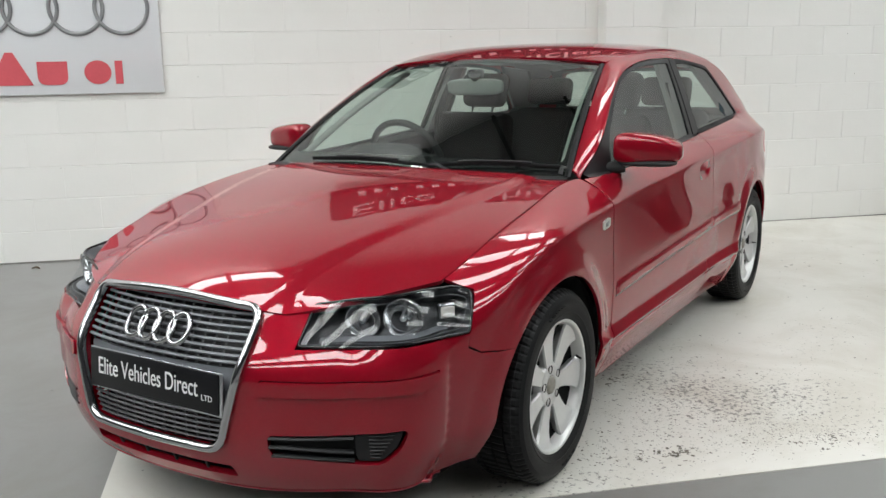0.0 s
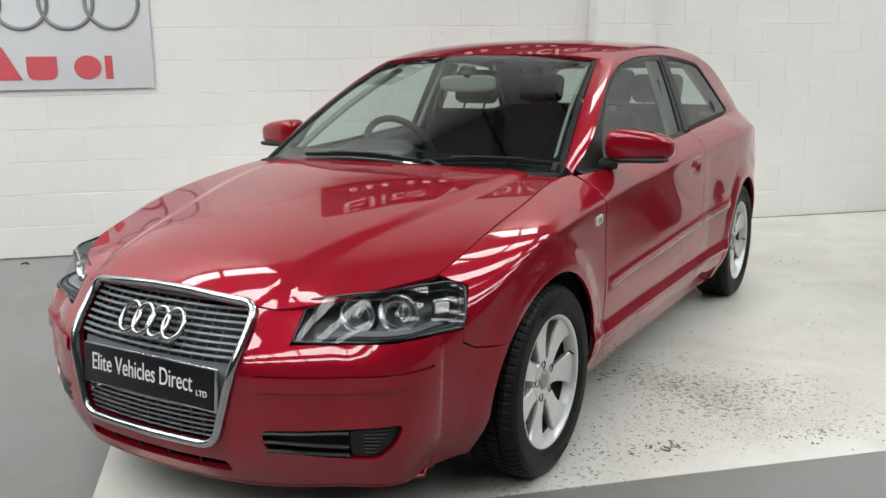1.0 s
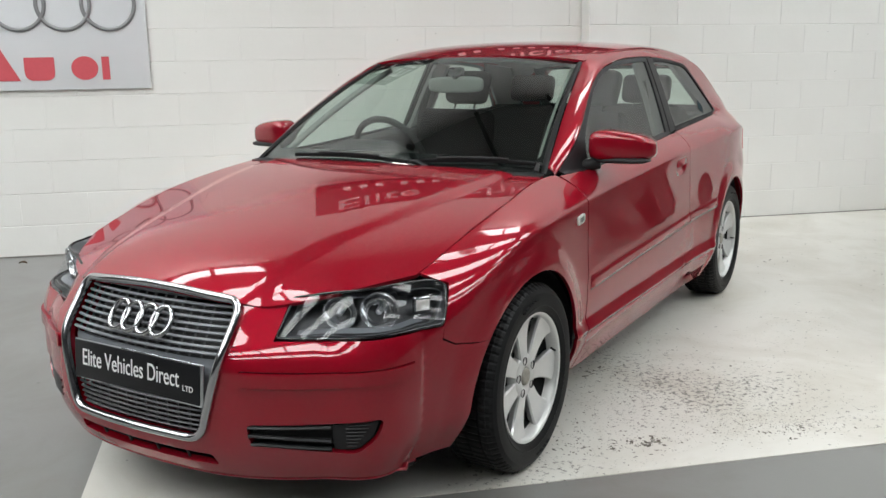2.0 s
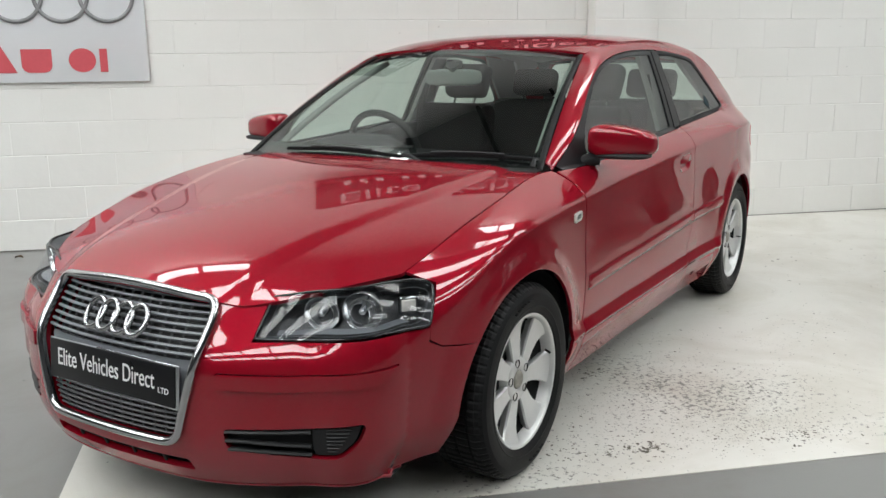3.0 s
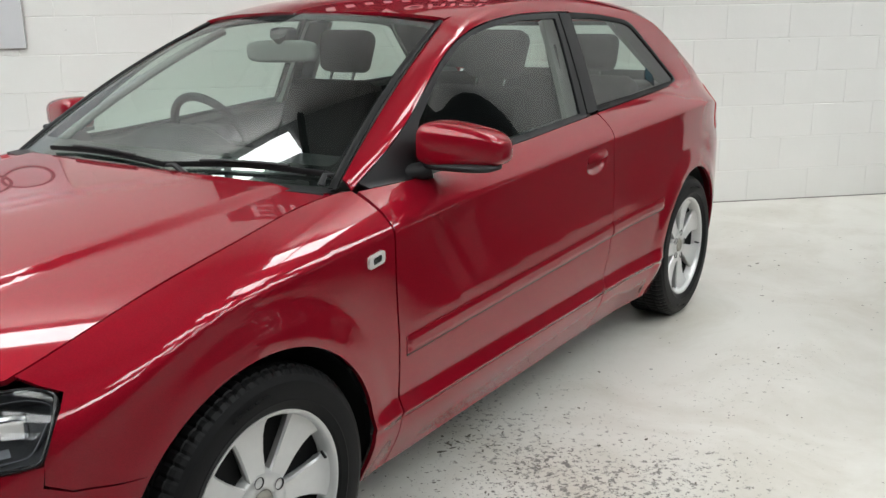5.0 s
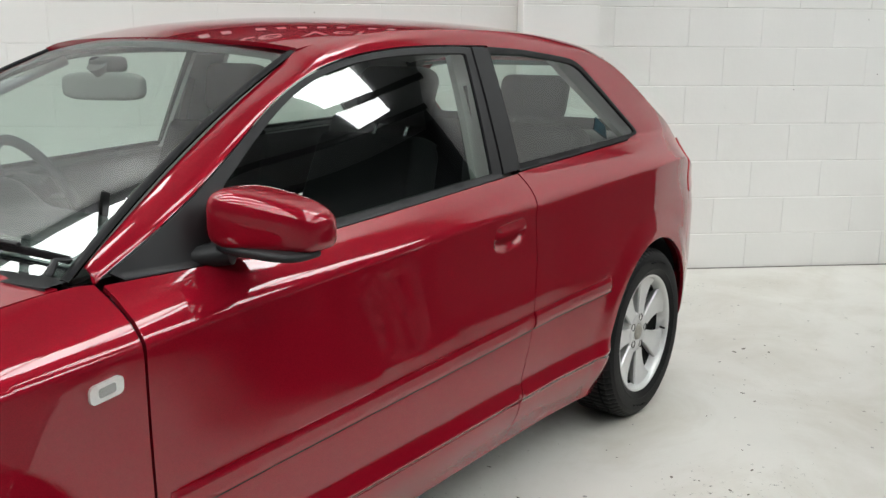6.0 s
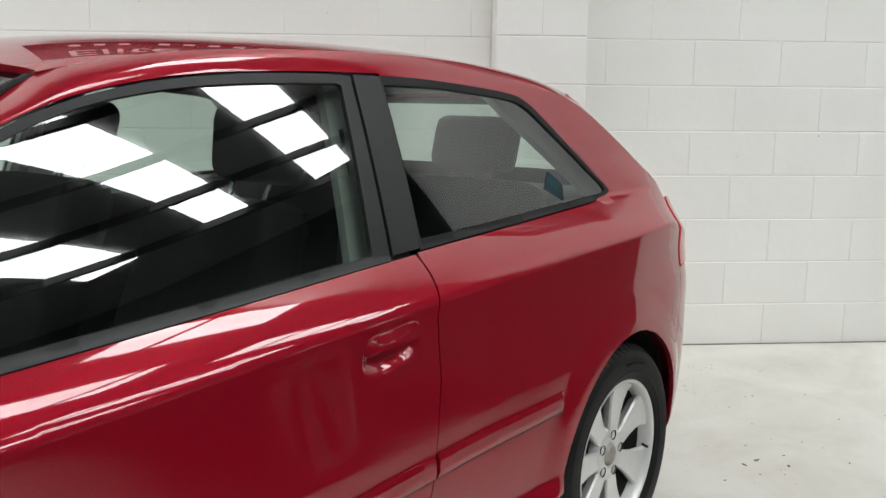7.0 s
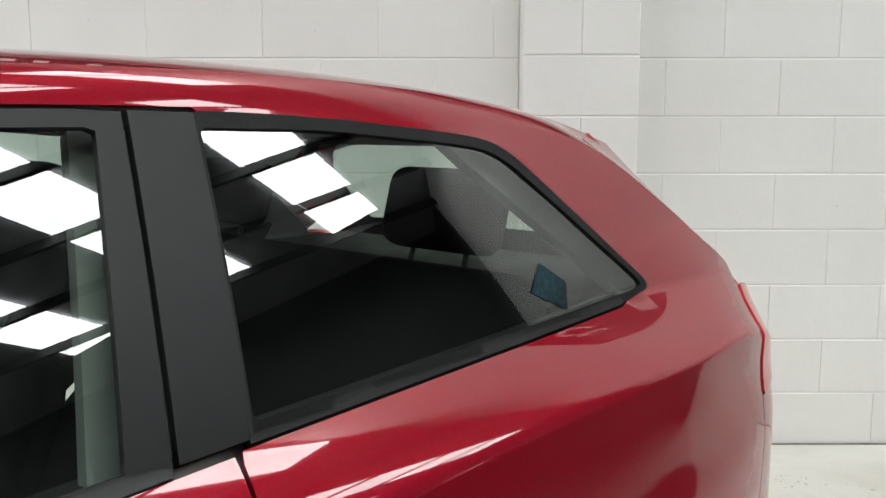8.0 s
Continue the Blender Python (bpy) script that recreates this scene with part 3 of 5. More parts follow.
car = thing("car", "red metallic three-door hatchback with alloy wheels, parked on the white bay", "car")


rail_z = spline(DLO_TOP[::3, 0], DLO_TOP[::3, 1])


def rail_low(y):
    """Top of the side surface, where the roof rail and the screen pillar begin."""
    y = np.asarray(y, float)
    z = np.where(y < 2.2, rail_z(np.minimum(y, 2.2)) + 0.004, 0)
    back = spline((2.2, 2.4, 2.56, 2.66, 2.757, 2.842, 2.93), (float(rail_z(2.2)) + 0.004, 1.316, 1.304, 1.278, 1.230, 1.180, 1.130))(np.maximum(y, 2.2))
    return np.where(y < 2.2, z, back)


def rail_high(y):
    """Edge of the windscreen and, behind it, of the roof."""
    y = np.asarray(y, float)
    v = np.clip((y - 0.435) / 0.715, 0, 1)
    a = screen(np.ones_like(v), v)
    b = roof(r_edge(y), y)
    w = smooth(1.09, 1.20, y)[..., None]
    out = a + (b - a) * w
    out[:, 1] = y
    return out


def rail(sgn):
    def f(y, s):
        y, s = np.asarray(y, float), np.clip(np.asarray(s, float) / 0.1, -0.2, 1.2)
        z0 = rail_low(y)
        p0 = np.stack([side_x(y, z0), y, z0], 1)
        p2 = rail_high(y)
        k = smooth(2.45, 2.75, y)                        # flat behind the roof's end
        rise = np.maximum((0.72 - 0.22 * k) * (p2[:, 2] - z0), 0.18 * (p0[:, 0] - p2[:, 0]))
        p1 = np.stack([p0[:, 0] - (1 - k) * 0.45 * rise - k * 0.55 * (p0[:, 0] - p2[:, 0]), y, z0 + rise], 1)
        t = s[:, None]
        p = (1 - t) ** 2 * p0 + 2 * t * (1 - t) * p1 + t * t * p2
        p[:, 0] *= sgn
        return p
    return f


def arch_u(yc, a0, a1, n=24):
    """The arch on the nose's own measure."""
    q = arch_line(yc, a0, a1, n)
    return np.stack([np.interp(q[:, 0], PLAN[::-1, 1][::-1], PLAN_S), q[:, 1]], 1)


def crease_line(a, b, d):
    y = np.linspace(a, b, 60)
    return np.stack([y, z_crease(y) + d], 1)


RIDGE_LINE = [(3.092, 1.026), (3.046, 1.055), (3.000, 1.080), (2.962, 1.105), (2.93, 1.130)]     # where the side turns into the tailgate
HANDLE = rounded([(1.545, 0.800), (1.560, 0.868), (1.715, 0.878), (1.722, 0.835), (1.69, 0.795), (1.60, 0.785)], 0.03)
DOOR_GLASS = np.vstack([curve([(0.775, 1.060), (0.93, 1.165), (1.08, 1.243), (1.30, 1.297), (1.50, 1.313), (1.728, 1.316)], 24),
                        [(1.738, 1.312), (1.686, 0.988)], belt(np.linspace(1.672, 0.72, 24)) + (0, 0.008), [(0.705, 0.958), (0.735, 1.015)]])
REAR_GLASS = rounded([(1.836, 1.002), (1.862, 1.314), (2.05, 1.310), (2.30, 1.288), (2.386, 1.274), (2.690, 1.040), (2.675, 1.030)], [0.01, 0.01, 0.05, 0.05, 0.05, 0.03, 0.025])


def side_panels(sgn):
    s = side(sgn)
    creases = lambda a, b: [crease_line(a, b, d) for d in (-0.0045, 0, 0.0045)]
    top = np.linspace(0.44, -0.44, 40)
    # front wing
    outline = np.vstack([
        [(0.467, SILL), (0.467, 0.60), (0.469, 0.80), (0.465, z_top(0.465) - 0.003)],
        np.stack([top, z_top(top) - 0.0008], 1),
        [(-0.416, 0.7275), (-0.391, 0.7145), (-0.432, 0.659), (-0.458, 0.611), (-0.463, 0.571), (-0.42, 0.545), (-0.36, 0.534)],
        arch_line(0, 180 - 36, 0), [(ARCH, SILL)]])
    wing = patch("front_wing", s, outline, PAINT, car, lines=[crease_line(-0.05, 0.455, d) for d in (-0.0045, 0, 0.0045)], step=0.018)
    # side indicator on the wing
    lamp = rounded([(0.358, 0.760), (0.358, 0.792), (0.422, 0.799), (0.422, 0.767)], 0.012)
    ind = patch("side_indicator", s, lamp, INDICATOR, wing, step=0.008, push=0.006, flange=0.008, label="clear side indicator lens")
    patch("bulb_window", s, rounded([(0.374, 0.770), (0.374, 0.786), (0.406, 0.790), (0.406, 0.774)], 0.005), CHROME, ind, step=0.008, push=0.0075, flange=0.002)
    # door
    yb = np.linspace(1.795, 0.478, 50)
    outline = np.vstack([
        [(0.473, 0.335), (1.63, 0.335), (1.69, 0.345), (1.745, 0.53), (1.775, 0.74), (1.765, 0.87), (1.80, z_top(1.80) - 0.006)],
        np.stack([yb, z_top(yb) - 0.006], 1), [(0.475, 0.80), (0.473, 0.60)]])
    door = patch("door", s, outline, PAINT, car, holes=[HANDLE], lines=creases(0.495, 1.75) + [np.array([(0.485, z), (1.67, z)]) for z in (0.342, 0.348, 0.354, 0.386, 0.392, 0.398)], step=0.018, label="closed red front door with black window frame")

    def bowl(y, z):
        p = s(y, z)
        d = near(HANDLE, np.stack([y, z], 1))
        p[:, 0] -= sgn * 0.0125 * smooth(0, 0.026, d)
        return p
    patch("handle_recess", bowl, HANDLE, PAINT, door, step=0.007, flange=0.004)
    flap = rounded([(1.557, 0.832), (1.563, 0.8645), (1.711, 0.8745), (1.717, 0.842)], 0.009)

    def lifted(y, z):
        p = s(y, z)
        p[:, 0] += sgn * (0.009 * np.sin(np.pi * np.clip((y - 1.55) / 0.172, 0, 1)) ** 0.7 * smooth(0.876, 0.840, z) - 0.002)
        return p
    patch("handle", lifted, flap, PAINT, door, step=0.007, flange=0.016, label="painted pull handle")
    # rubbing strip: a sloping top, a flat face and a sharp lower edge
    strip_z = lambda y: 0.531 + 0.0330 * (y - 0.500)

    ends = lambda y: 0.15 + 0.85 * smooth(0.500, 0.512, y) * smooth(2.216, 2.204, y)

    def strip(y, z):
        p = s(y, z)
        d = z - strip_z(y)
        p[:, 0] += sgn * ((0.0045 + 0.0045 * np.clip((0.0185 - d) / 0.012, 0, 1) - 0.0050 * np.clip((-0.0200 - d) / 0.0095, 0, 1)) * ends(y))
        return p
    for a, b, own in ((0.500, 1.744, door), (1.755, 2.216, None)):
        y = np.linspace(a, b, 30)
        zz = strip_z(y)
        out = np.vstack([np.stack([y, zz - 0.0295], 1), np.stack([y[::-1], zz[::-1] + 0.0185], 1)])
        rows = [np.stack([y, zz + k], 1)[1:-1] for k in (-0.0200, 0.0058, 0.0072)]
        patch("rubbing_strip", strip, out, PAINT, own or car, lines=rows, step=0.012, push=0.0008, flange=0.012)
        # added near-black line that stands in for the shadow under the strip
        shade_line = np.vstack([np.stack([y, zz - 0.0342], 1), np.stack([y[::-1], zz[::-1] - 0.0297], 1)])
        patch("strip_seal", s, shade_line, RUBBER, own or car, step=0.012, push=0.0022, flange=0.003)
    # window frame, glass and pillar cover
    patch("window_frame", s, np.vstack([DLO_TOP[DLO_TOP[:, 0] < 1.765], [(1.772, 1.332), (1.735, 0.982)], belt(np.linspace(1.730, 0.52, 40)) - (0, 0.008)]), TRIM, door, holes=[DOOR_GLASS], step=0.015, push=-0.001, flange=0.01, label="matt black window frame")
    g = patch("side_window", s, DOOR_GLASS, GLASS, door, step=0.04, push=-0.006, flange=0, label="green-tinted door glass")
    cover = [(1.741, 0.982), (1.778, 1.333), (1.858, 1.331), (1.832, 0.986)]
    patch("pillar_cover", s, cover, TRIM, car, step=0.02, push=0.002, flange=0.012, label="matt black pillar cover")
    ring = np.vstack([[(1.859, 1.331)], np.vstack([DLO_TOP, DLO_REAR])[np.vstack([DLO_TOP, DLO_REAR])[:, 0] > 1.86], belt(np.linspace(2.60, 1.825, 30)) - (0, 0.006)])
    patch("window_seal", s, ring, RUBBER, car, holes=[REAR_GLASS], step=0.012, push=0.001, flange=0.01)
    g = patch("rear_side_window", s, REAR_GLASS, GLASS, car, step=0.04, push=-0.003, flange=0, label="green-tinted fixed rear side glass")
    if sgn > 0:
        patch("sticker", s, [(2.412, 1.104), (2.372, 1.064), (2.452, 1.026), (2.468, 1.068)], STICKER, car, step=0.02, push=-0.0012, flange=0, label="dark teal sticker on the rear side glass")
    # rear quarter with the pillar behind the window
    end = np.vstack([[(2.955, 0.60), (2.976, 0.70), (2.981, 0.79), (2.982, 0.86), (3.000, 0.930), (3.035, 0.970), (3.070, 0.998)], RIDGE_LINE])
    yo = np.linspace(2.925, 1.86, 36)
    body = np.vstack([DLO_TOP, DLO_REAR])
    outline = np.vstack([
        [(1.694, 0.345), (1.694, SILL), (REAR - ARCH, SILL)], arch_line(REAR, 180, 27), end, np.stack([yo, rail_low(yo)], 1),
        body[body[:, 0] > 1.862], belt(np.linspace(2.60, 1.812, 30)) - (0, 0.008), [(1.804, 0.970), (1.7685, 0.87), (1.7785, 0.74), (1.7485, 0.53)]])
    patch("rear_quarter", s, outline, PAINT, car, lines=creases(1.80, 2.9) + [np.array([(1.72, z), (2.17, z)]) for z in (0.342, 0.348, 0.354, 0.386, 0.392, 0.398)], step=0.018)
    # sill under the door
    patch("sill", s, [(0.472, SILL), (1.69, SILL), (1.688, 0.3330), (0.472, 0.3330)], PAINT, car, step=0.018)
    # dark structure behind the joints
    inner = np.vstack([[(-0.34, 0.56)], arch_line(0, 180 - 40, 0), [(ARCH + 0.01, 0.2), (REAR - ARCH - 0.01, 0.2)], arch_line(REAR, 180, 27),
                       [(2.93, 0.6), (3.08, 0.86), (3.08, 0.98)], belt(np.linspace(2.9, 0.5, 40)) - (0, 0.02), np.stack([top[:-3], z_top(top[:-3]) - 0.012], 1)])
    patch("inner_panel", s, inner, BLACK, car, step=0.05, flange=0, push=-0.014)
    # screen pillar and roof rail
    yr = (0.470, 2.93)
    patch("roof_rail", rail(sgn), [(yr[0], 0), (yr[1], 0), (yr[1], 0.1), (yr[0], 0.1)], PAINT, car, step=0.016, flange=0.006)
    # wheel arch liners
    for yc in (0.0, REAR):
        q = np.radians(np.linspace(-14, 194, 30))
        rows = []
        for x, r in ((0.838, ARCH - 0.001), (0.81, ARCH + 0.012), (0.50, ARCH + 0.012), (0.49, 0.0)):
            edge_ = [min(x, float(side_x(yc + r * math.cos(t), HUB_Z + r * math.sin(t))) - 0.016 - (0.02 if math.cos(t) * (1 if yc else -1) > 0.5 else 0.0)) for t in q]
            rows.append([(sgn * e, yc + r * math.cos(t), HUB_Z + r * math.sin(t)) for e, t in zip(edge_, q)])
        bm = bmesh.new()
        for a, b in zip(rows[:-1], rows[1:]):
            ribbon(a, b, bm)
        part("arch_liner", bm, BLACK, car, "black wheel arch liner")
    # tail lamp and rear bumper side
    lamp = rounded([(2.986, 0.790), (2.986, 0.860), (3.004, 0.928), (3.040, 0.966), (3.09, 0.985), (3.18, 0.970), (3.25, 0.93), (3.26, 0.79)], 0.012)
    patch("tail_lamp", s, lamp, RED_LENS, car, step=0.012, push=0.003, label="red tail lamp lens")
    out = np.vstack([arch_line(REAR, -18, 26, 14), [(2.959, 0.597), (2.980, 0.70), (2.986, 0.785), (3.26, 0.785), (3.26, 0.20)]])
    patch("rear_bumper", s, out, PAINT, car, step=0.02)
    return door


STICKER = plain("sticker_print", (0.010, 0.032, 0.040), 0.6, vary=0.8, scale=110, spec=0.15)
INDICATOR = plain("clear_ribbed_lens", (0.75, 0.72, 0.68), 0.12, coat=1.0, vary=0.1, scale=90)
RED_LENS = plain("red_lens", (0.55, 0.030, 0.035), 0.12, coat=0.2, vary=0.1, spec=0.3)
for sgn in (1, -1):
    side_panels(sgn)

# bonnet
edge = np.linspace(-0.455, 0.40, 30)
rear = np.linspace(1, -1, 30)
front = [(0.655, -0.50), (0.56, -0.62), (0.46, -0.712), (0.33, -0.776), (0.2, -0.798), (0, -0.806), (-0.2, -0.798), (-0.33, -0.776), (-0.46, -0.712), (-0.56, -0.62), (-0.655, -0.50)]
outline = np.vstack([np.stack([x_top(edge) - 0.0012, edge], 1), np.stack([0.693 * rear, 0.335 + 0.075 * rear ** 2], 1), np.stack([-x_top(edge[::-1]) + 0.0012, edge[::-1]], 1), curve(front[::-1], 50)])
patch("bonnet", hood, outline, PAINT, car, step=0.02)
patch("bonnet_lining", hood, outline * (0.98, 0.98), BLACK, car, step=0.06, push=-0.03, flange=0)

# roof
yy = np.linspace(1.15, 2.86, 40)
lead = np.linspace(-1, 1, 24)
outline = np.vstack([np.stack([0.532 * lead, 1.09 + 0.065 * lead ** 2], 1), np.stack([r_edge(yy), yy], 1), np.stack([-r_edge(yy[::-1]), yy[::-1]], 1)])
patch("roof", roof, outline, PAINT, car, step=0.025)

# windscreen with its black border
ws = patch("windscreen", screen, [(-1, 0), (1, 0), (1, 1), (-1, 1)], GLASS, car, step=0.05, flange=0, label="green-tinted windscreen")
patch("screen_border", screen, [(-0.995, 0.01), (0.995, 0.01), (0.995, 0.995), (-0.995, 0.995)], GLOSS, ws, holes=[rounded([(-0.945, 0.10), (0.945, 0.10), (0.955, 0.95), (-0.955, 0.95)], 0.05)], step=0.05, flange=0, push=-0.004, label="black printed glass border")
for sgn in (1, -1):
    v = np.linspace(0.0, 1.0, 24)
    e = screen(np.full(24, 0.985 * sgn), v)
    part("screen_seal", tube([tuple(p + (0, -0.002, 0.003)) for p in e], 0.011, 8, flat=0.45), RUBBER, ws)
# scuttle panel between bonnet and windscreen
u = np.linspace(-1, 1, 30)
bm = ribbon([(0.69 * a, 0.315 + 0.075 * a * a, 0.925) for a in u], [(0.685 * a, 0.42 + 0.075 * a * a, 0.937 - 0.004 * a * a) for a in u])
ribbon([(0.69 * a, 0.315 + 0.075 * a * a, 0.925) for a in u], [(0.69 * a, 0.30 + 0.075 * a * a, 0.86) for a in u], bm)
part("scuttle_panel", bm, BLACK, car, "black plastic scuttle panel")

# front bumper
bottom = 0.19
U_END = float(np.interp(-ARCH, PLAN[:, 1], PLAN_S))
plan_u = lambda y: float(np.interp(y, PLAN[:, 1], PLAN_S))
LAMP = np.array([(0.478, 0.605), (0.522, 0.703), (0.690, 0.722), (0.860, 0.731), (1.015, 0.728), (1.047, 0.712), (1.011, 0.660), (0.979, 0.613), (0.830, 0.614), (0.660, 0.606)])
arch_b = arch_u(0, 180, 144, 14)
right = np.vstack([[(U_END - 0.02, bottom + 0.012)], arch_b, [(plan_u(-0.36), 0.530), (plan_u(-0.42), 0.541), (plan_u(-0.466), 0.566), (plan_u(-0.459), 0.605), (0.830, 0.608), (0.660, 0.600), (0.471, 0.599), (0.514, 0.698)], on_nose((0.40, 0.696), (0.33, 0.702), (0.2, 0.714), (0.05, 0.720))])
left = right[::-1] * (-1, 1)
GRILLE = rounded(on_nose((0.256, 0.322), (0.322, 0.605), (0.318, 0.692), (0.0, 0.715), (-0.318, 0.692), (-0.322, 0.605), (-0.256, 0.322)), [0.045, 0.06, 0.045, 0.2, 0.045, 0.06, 0.045])
FOG = on_nose((0.388, 0.375), (0.395, 0.318), (0.60, 0.290), (0.655, 0.290), (0.700, 0.335), (0.716, 0.388), (0.58, 0.378))
FOG = rounded(FOG, 0.02)
STRIP = rounded(on_nose((0.364, 0.480), (0.56, 0.476), (0.752, 0.490), (0.758, 0.534), (0.56, 0.522), (0.370, 0.526)), 0.012)
SLOT = rounded(on_nose((0.285, 0.236), (0.275, 0.272), (-0.275, 0.272), (-0.285, 0.236)), 0.012)
bumper = patch("front_bumper", nose, np.vstack([right, left]), PAINT, car, holes=[GRILLE, FOG, FOG[::-1] * (-1, 1), STRIP, STRIP[::-1] * (-1, 1), SLOT], step=0.018, flange=0.02, label="painted front bumper")


# ---- the car: nose, lamps, wheels, mirrors ----
def nose_point(u, z, push=0.0):
    p, n = nose(np.array([u]), np.array([z])), None
    h = 1e-3
    a = nose(np.array([u + h]), np.array([z])) - nose(np.array([u - h]), np.array([z]))
    b = nose(np.array([u]), np.array([z + h])) - nose(np.array([u]), np.array([z - h]))
    n = np.cross(a, b)[0]
    n = n / np.linalg.norm(n)
    if n[1] > 0:
        n = -n
    return Vector(p[0] + n * push)


def half_grille(z):
    """Half the width of the grille's opening at a height."""
    c = GRILLE[GRILLE[:, 0] > 0]
    c = c[np.argsort(c[:, 1])]
    return float(np.interp(z, c[:, 1], c[:, 0]))


# lower rear edges of the openings are closed by dark backs
GRILLE_GREY = plain("dark_grille_plastic", (0.055, 0.056, 0.060), 0.4, vary=0.1)
grille = patch("grille", nose, GRILLE * (0.985, 1), BLACK, car, step=0.04, push=-0.055, flange=0, label="black radiator grille with chrome surround")
loop = [nose_point(u, z, 0.006) for u, z in resample(GRILLE, 0.02)]
part("grille_surround", tube(loop, 0.0140, 10, True, flat=0.9), CHROME, grille, "chrome grille surround")
for z in np.arange(0.566, 0.700, 0.0165):
    w = half_grille(z) - 0.012
    part("grille_slat", tube([nose_point(u, z, -0.014) for u in np.linspace(-w, w, 26)], 0.0058, 6, flat=0.8), GREY, grille)
for z in np.arange(0.338, 0.415, 0.0150):
    w = half_grille(z) - 0.012
    part("grille_slat", tube([nose_point(u, z, -0.014) for u in np.linspace(-w, w, 26)], 0.0042, 6, flat=0.8), GRILLE_GREY, grille)
for u in np.arange(-0.29, 0.291, 0.0415):
    zs = [z for z in np.linspace(0.555, 0.704, 8) if half_grille(z) > abs(u) + 0.01]
    if len(zs) > 2:
        part("grille_rib", tube([nose_point(u, z, -0.017) for z in zs], 0.0036, 5), GRILLE_GREY, grille)
    zs = [z for z in np.linspace(0.328, 0.415, 8) if half_grille(z) > abs(u) + 0.01]
    if len(zs) > 2:
        part("grille_rib", tube([nose_point(u, z, -0.017) for z in zs], 0.0036, 5), GRILLE_GREY, grille)
z0, z1 = 0.408, 0.552
panel = [(half_grille(z0) - 0.01, z0), (half_grille(z1) - 0.01, z1), (-half_grille(z1) + 0.01, z1), (-half_grille(z0) + 0.01, z0)]
patch("plate_carrier", nose, rounded(panel, 0.012), GREY, grille, step=0.03, push=-0.026, flange=0.03, label="satin grey number plate carrier")
# badge of four rings
for k in range(4):
    u = (k - 1.5) * 0.0595
    ring = [nose_point(u + 0.0365 * math.cos(q), 0.622 + 0.0365 * math.sin(q), 0.006 + 0.002 * (k % 2)) for q in np.linspace(0, 2 * math.pi, 40)[:-1]]
    part("badge_ring", tube(ring, 0.0076, 8, True), CHROME, grille, "chrome badge ring")

# show plate
PLATE = plain('plate_black', (0.008, 0.008, 0.009), 0.30, vary=0.1, spec=0.3)
plate = thing("number_plate", "black show plate with white lettering on the grille", "plate")
plate.matrix_basis = look((0, -0.888, 0.4745), (0, -2.0, 0.4745 + 0.10)) @ pose(0, 0, 0, 0, 180, 0)
part("backing", box(0.532, 0.122, 0.004, (0.004, -0.001, 0.001), 0.0015), SATIN, plate, "silver plate edge")
part("face", box(0.520, 0.114, 0.006, (0, 0, 0.004), 0.0025), PLATE, plate, "gloss black plate")
lettering("lettering", "Elite Vehicles Direct", 0.072, WHITE, Matrix.Translation((-0.226, 0.006, 0.0078)), plate, "white lettering", width=0.405)
lettering("small_lettering", "LTD", 0.023, WHITE, Matrix.Translation((0.195, -0.016, 0.0078)), plate, "small white lettering")

# rubbing strips, fog lamp grilles and the lower intake
for g in (1, -1):
    m = np.array([g, 1.0])
    c = STRIP.mean(0)
    patch("bumper_strip", nose, (c + (STRIP - c) * (0.991, 0.885)) * m, PAINT, bumper, step=0.012, push=0.008, flange=0.016)
    back = patch("fog_grille", nose, FOG * m, BLACK, bumper, step=0.02, push=-0.035, flange=0, label="black fog lamp grille")
    u0, u1 = nose_u(0.392, 0.34), nose_u(0.592, 0.34)
    for z, a in ((0.366, 0.0), (0.341, 0.0), (0.316, 0.006)):
        part("slat", tube([nose_point(g * u, z - 0.02 * max(0, (u - u0) / (u1 - u0) - 0.2) * (z < 0.35), -0.006) for u in np.linspace(u0 + a, u1, 14)], 0.0095, 8, flat=0.62), BLACK, back)
    blank = rounded(on_nose((0.594, 0.296), (0.652, 0.297), (0.692, 0.337), (0.706, 0.381), (0.594, 0.372)), 0.012)
    cover = patch("fog_blank", nose, blank * m, BLACK, bumper, step=0.02, push=-0.010, flange=0.02, label="black fog lamp blank")
    for z in np.arange(0.308, 0.372, 0.0105):
        a, b = nose_u(0.628, z), nose_u(0.640 + 0.055 * (z - 0.29) / 0.09, z)
        part("rib", tube([nose_point(g * u, z, -0.009) for u in np.linspace(a, b, 6)], 0.0028, 5), BLACK, cover)
patch("lower_intake", nose, SLOT, BLACK, bumper, step=0.03, push=-0.03, flange=0)
for u in (-0.18, -0.06, 0.06, 0.18):
    part("intake_rib", tube([nose_point(u, z, -0.012) for z in (0.238, 0.254, 0.270)], 0.005, 5), BLACK, bumper)
lip = np.vstack([np.stack([np.linspace(-U_END + 0.14, U_END - 0.14, 60), np.full(60, 0.189)], 1)])
part("lip", tube([nose_point(u, 0.192, -0.008) for u, z in lip], 0.010, 8, flat=0.7), PAINT, bumper)
bm = ribbon([nose_point(u, 0.186, -0.01) for u, z in lip], [(math.copysign(min(abs(u), 0.7), u), 0.3, 0.19) for u, z in lip])
part("undertray", bm, BLACK, car, "black plastic undertray")
part("underbody", box(1.30, 2.9, 0.04, (0, 1.45, 0.20), 0.01), BLACK, car)

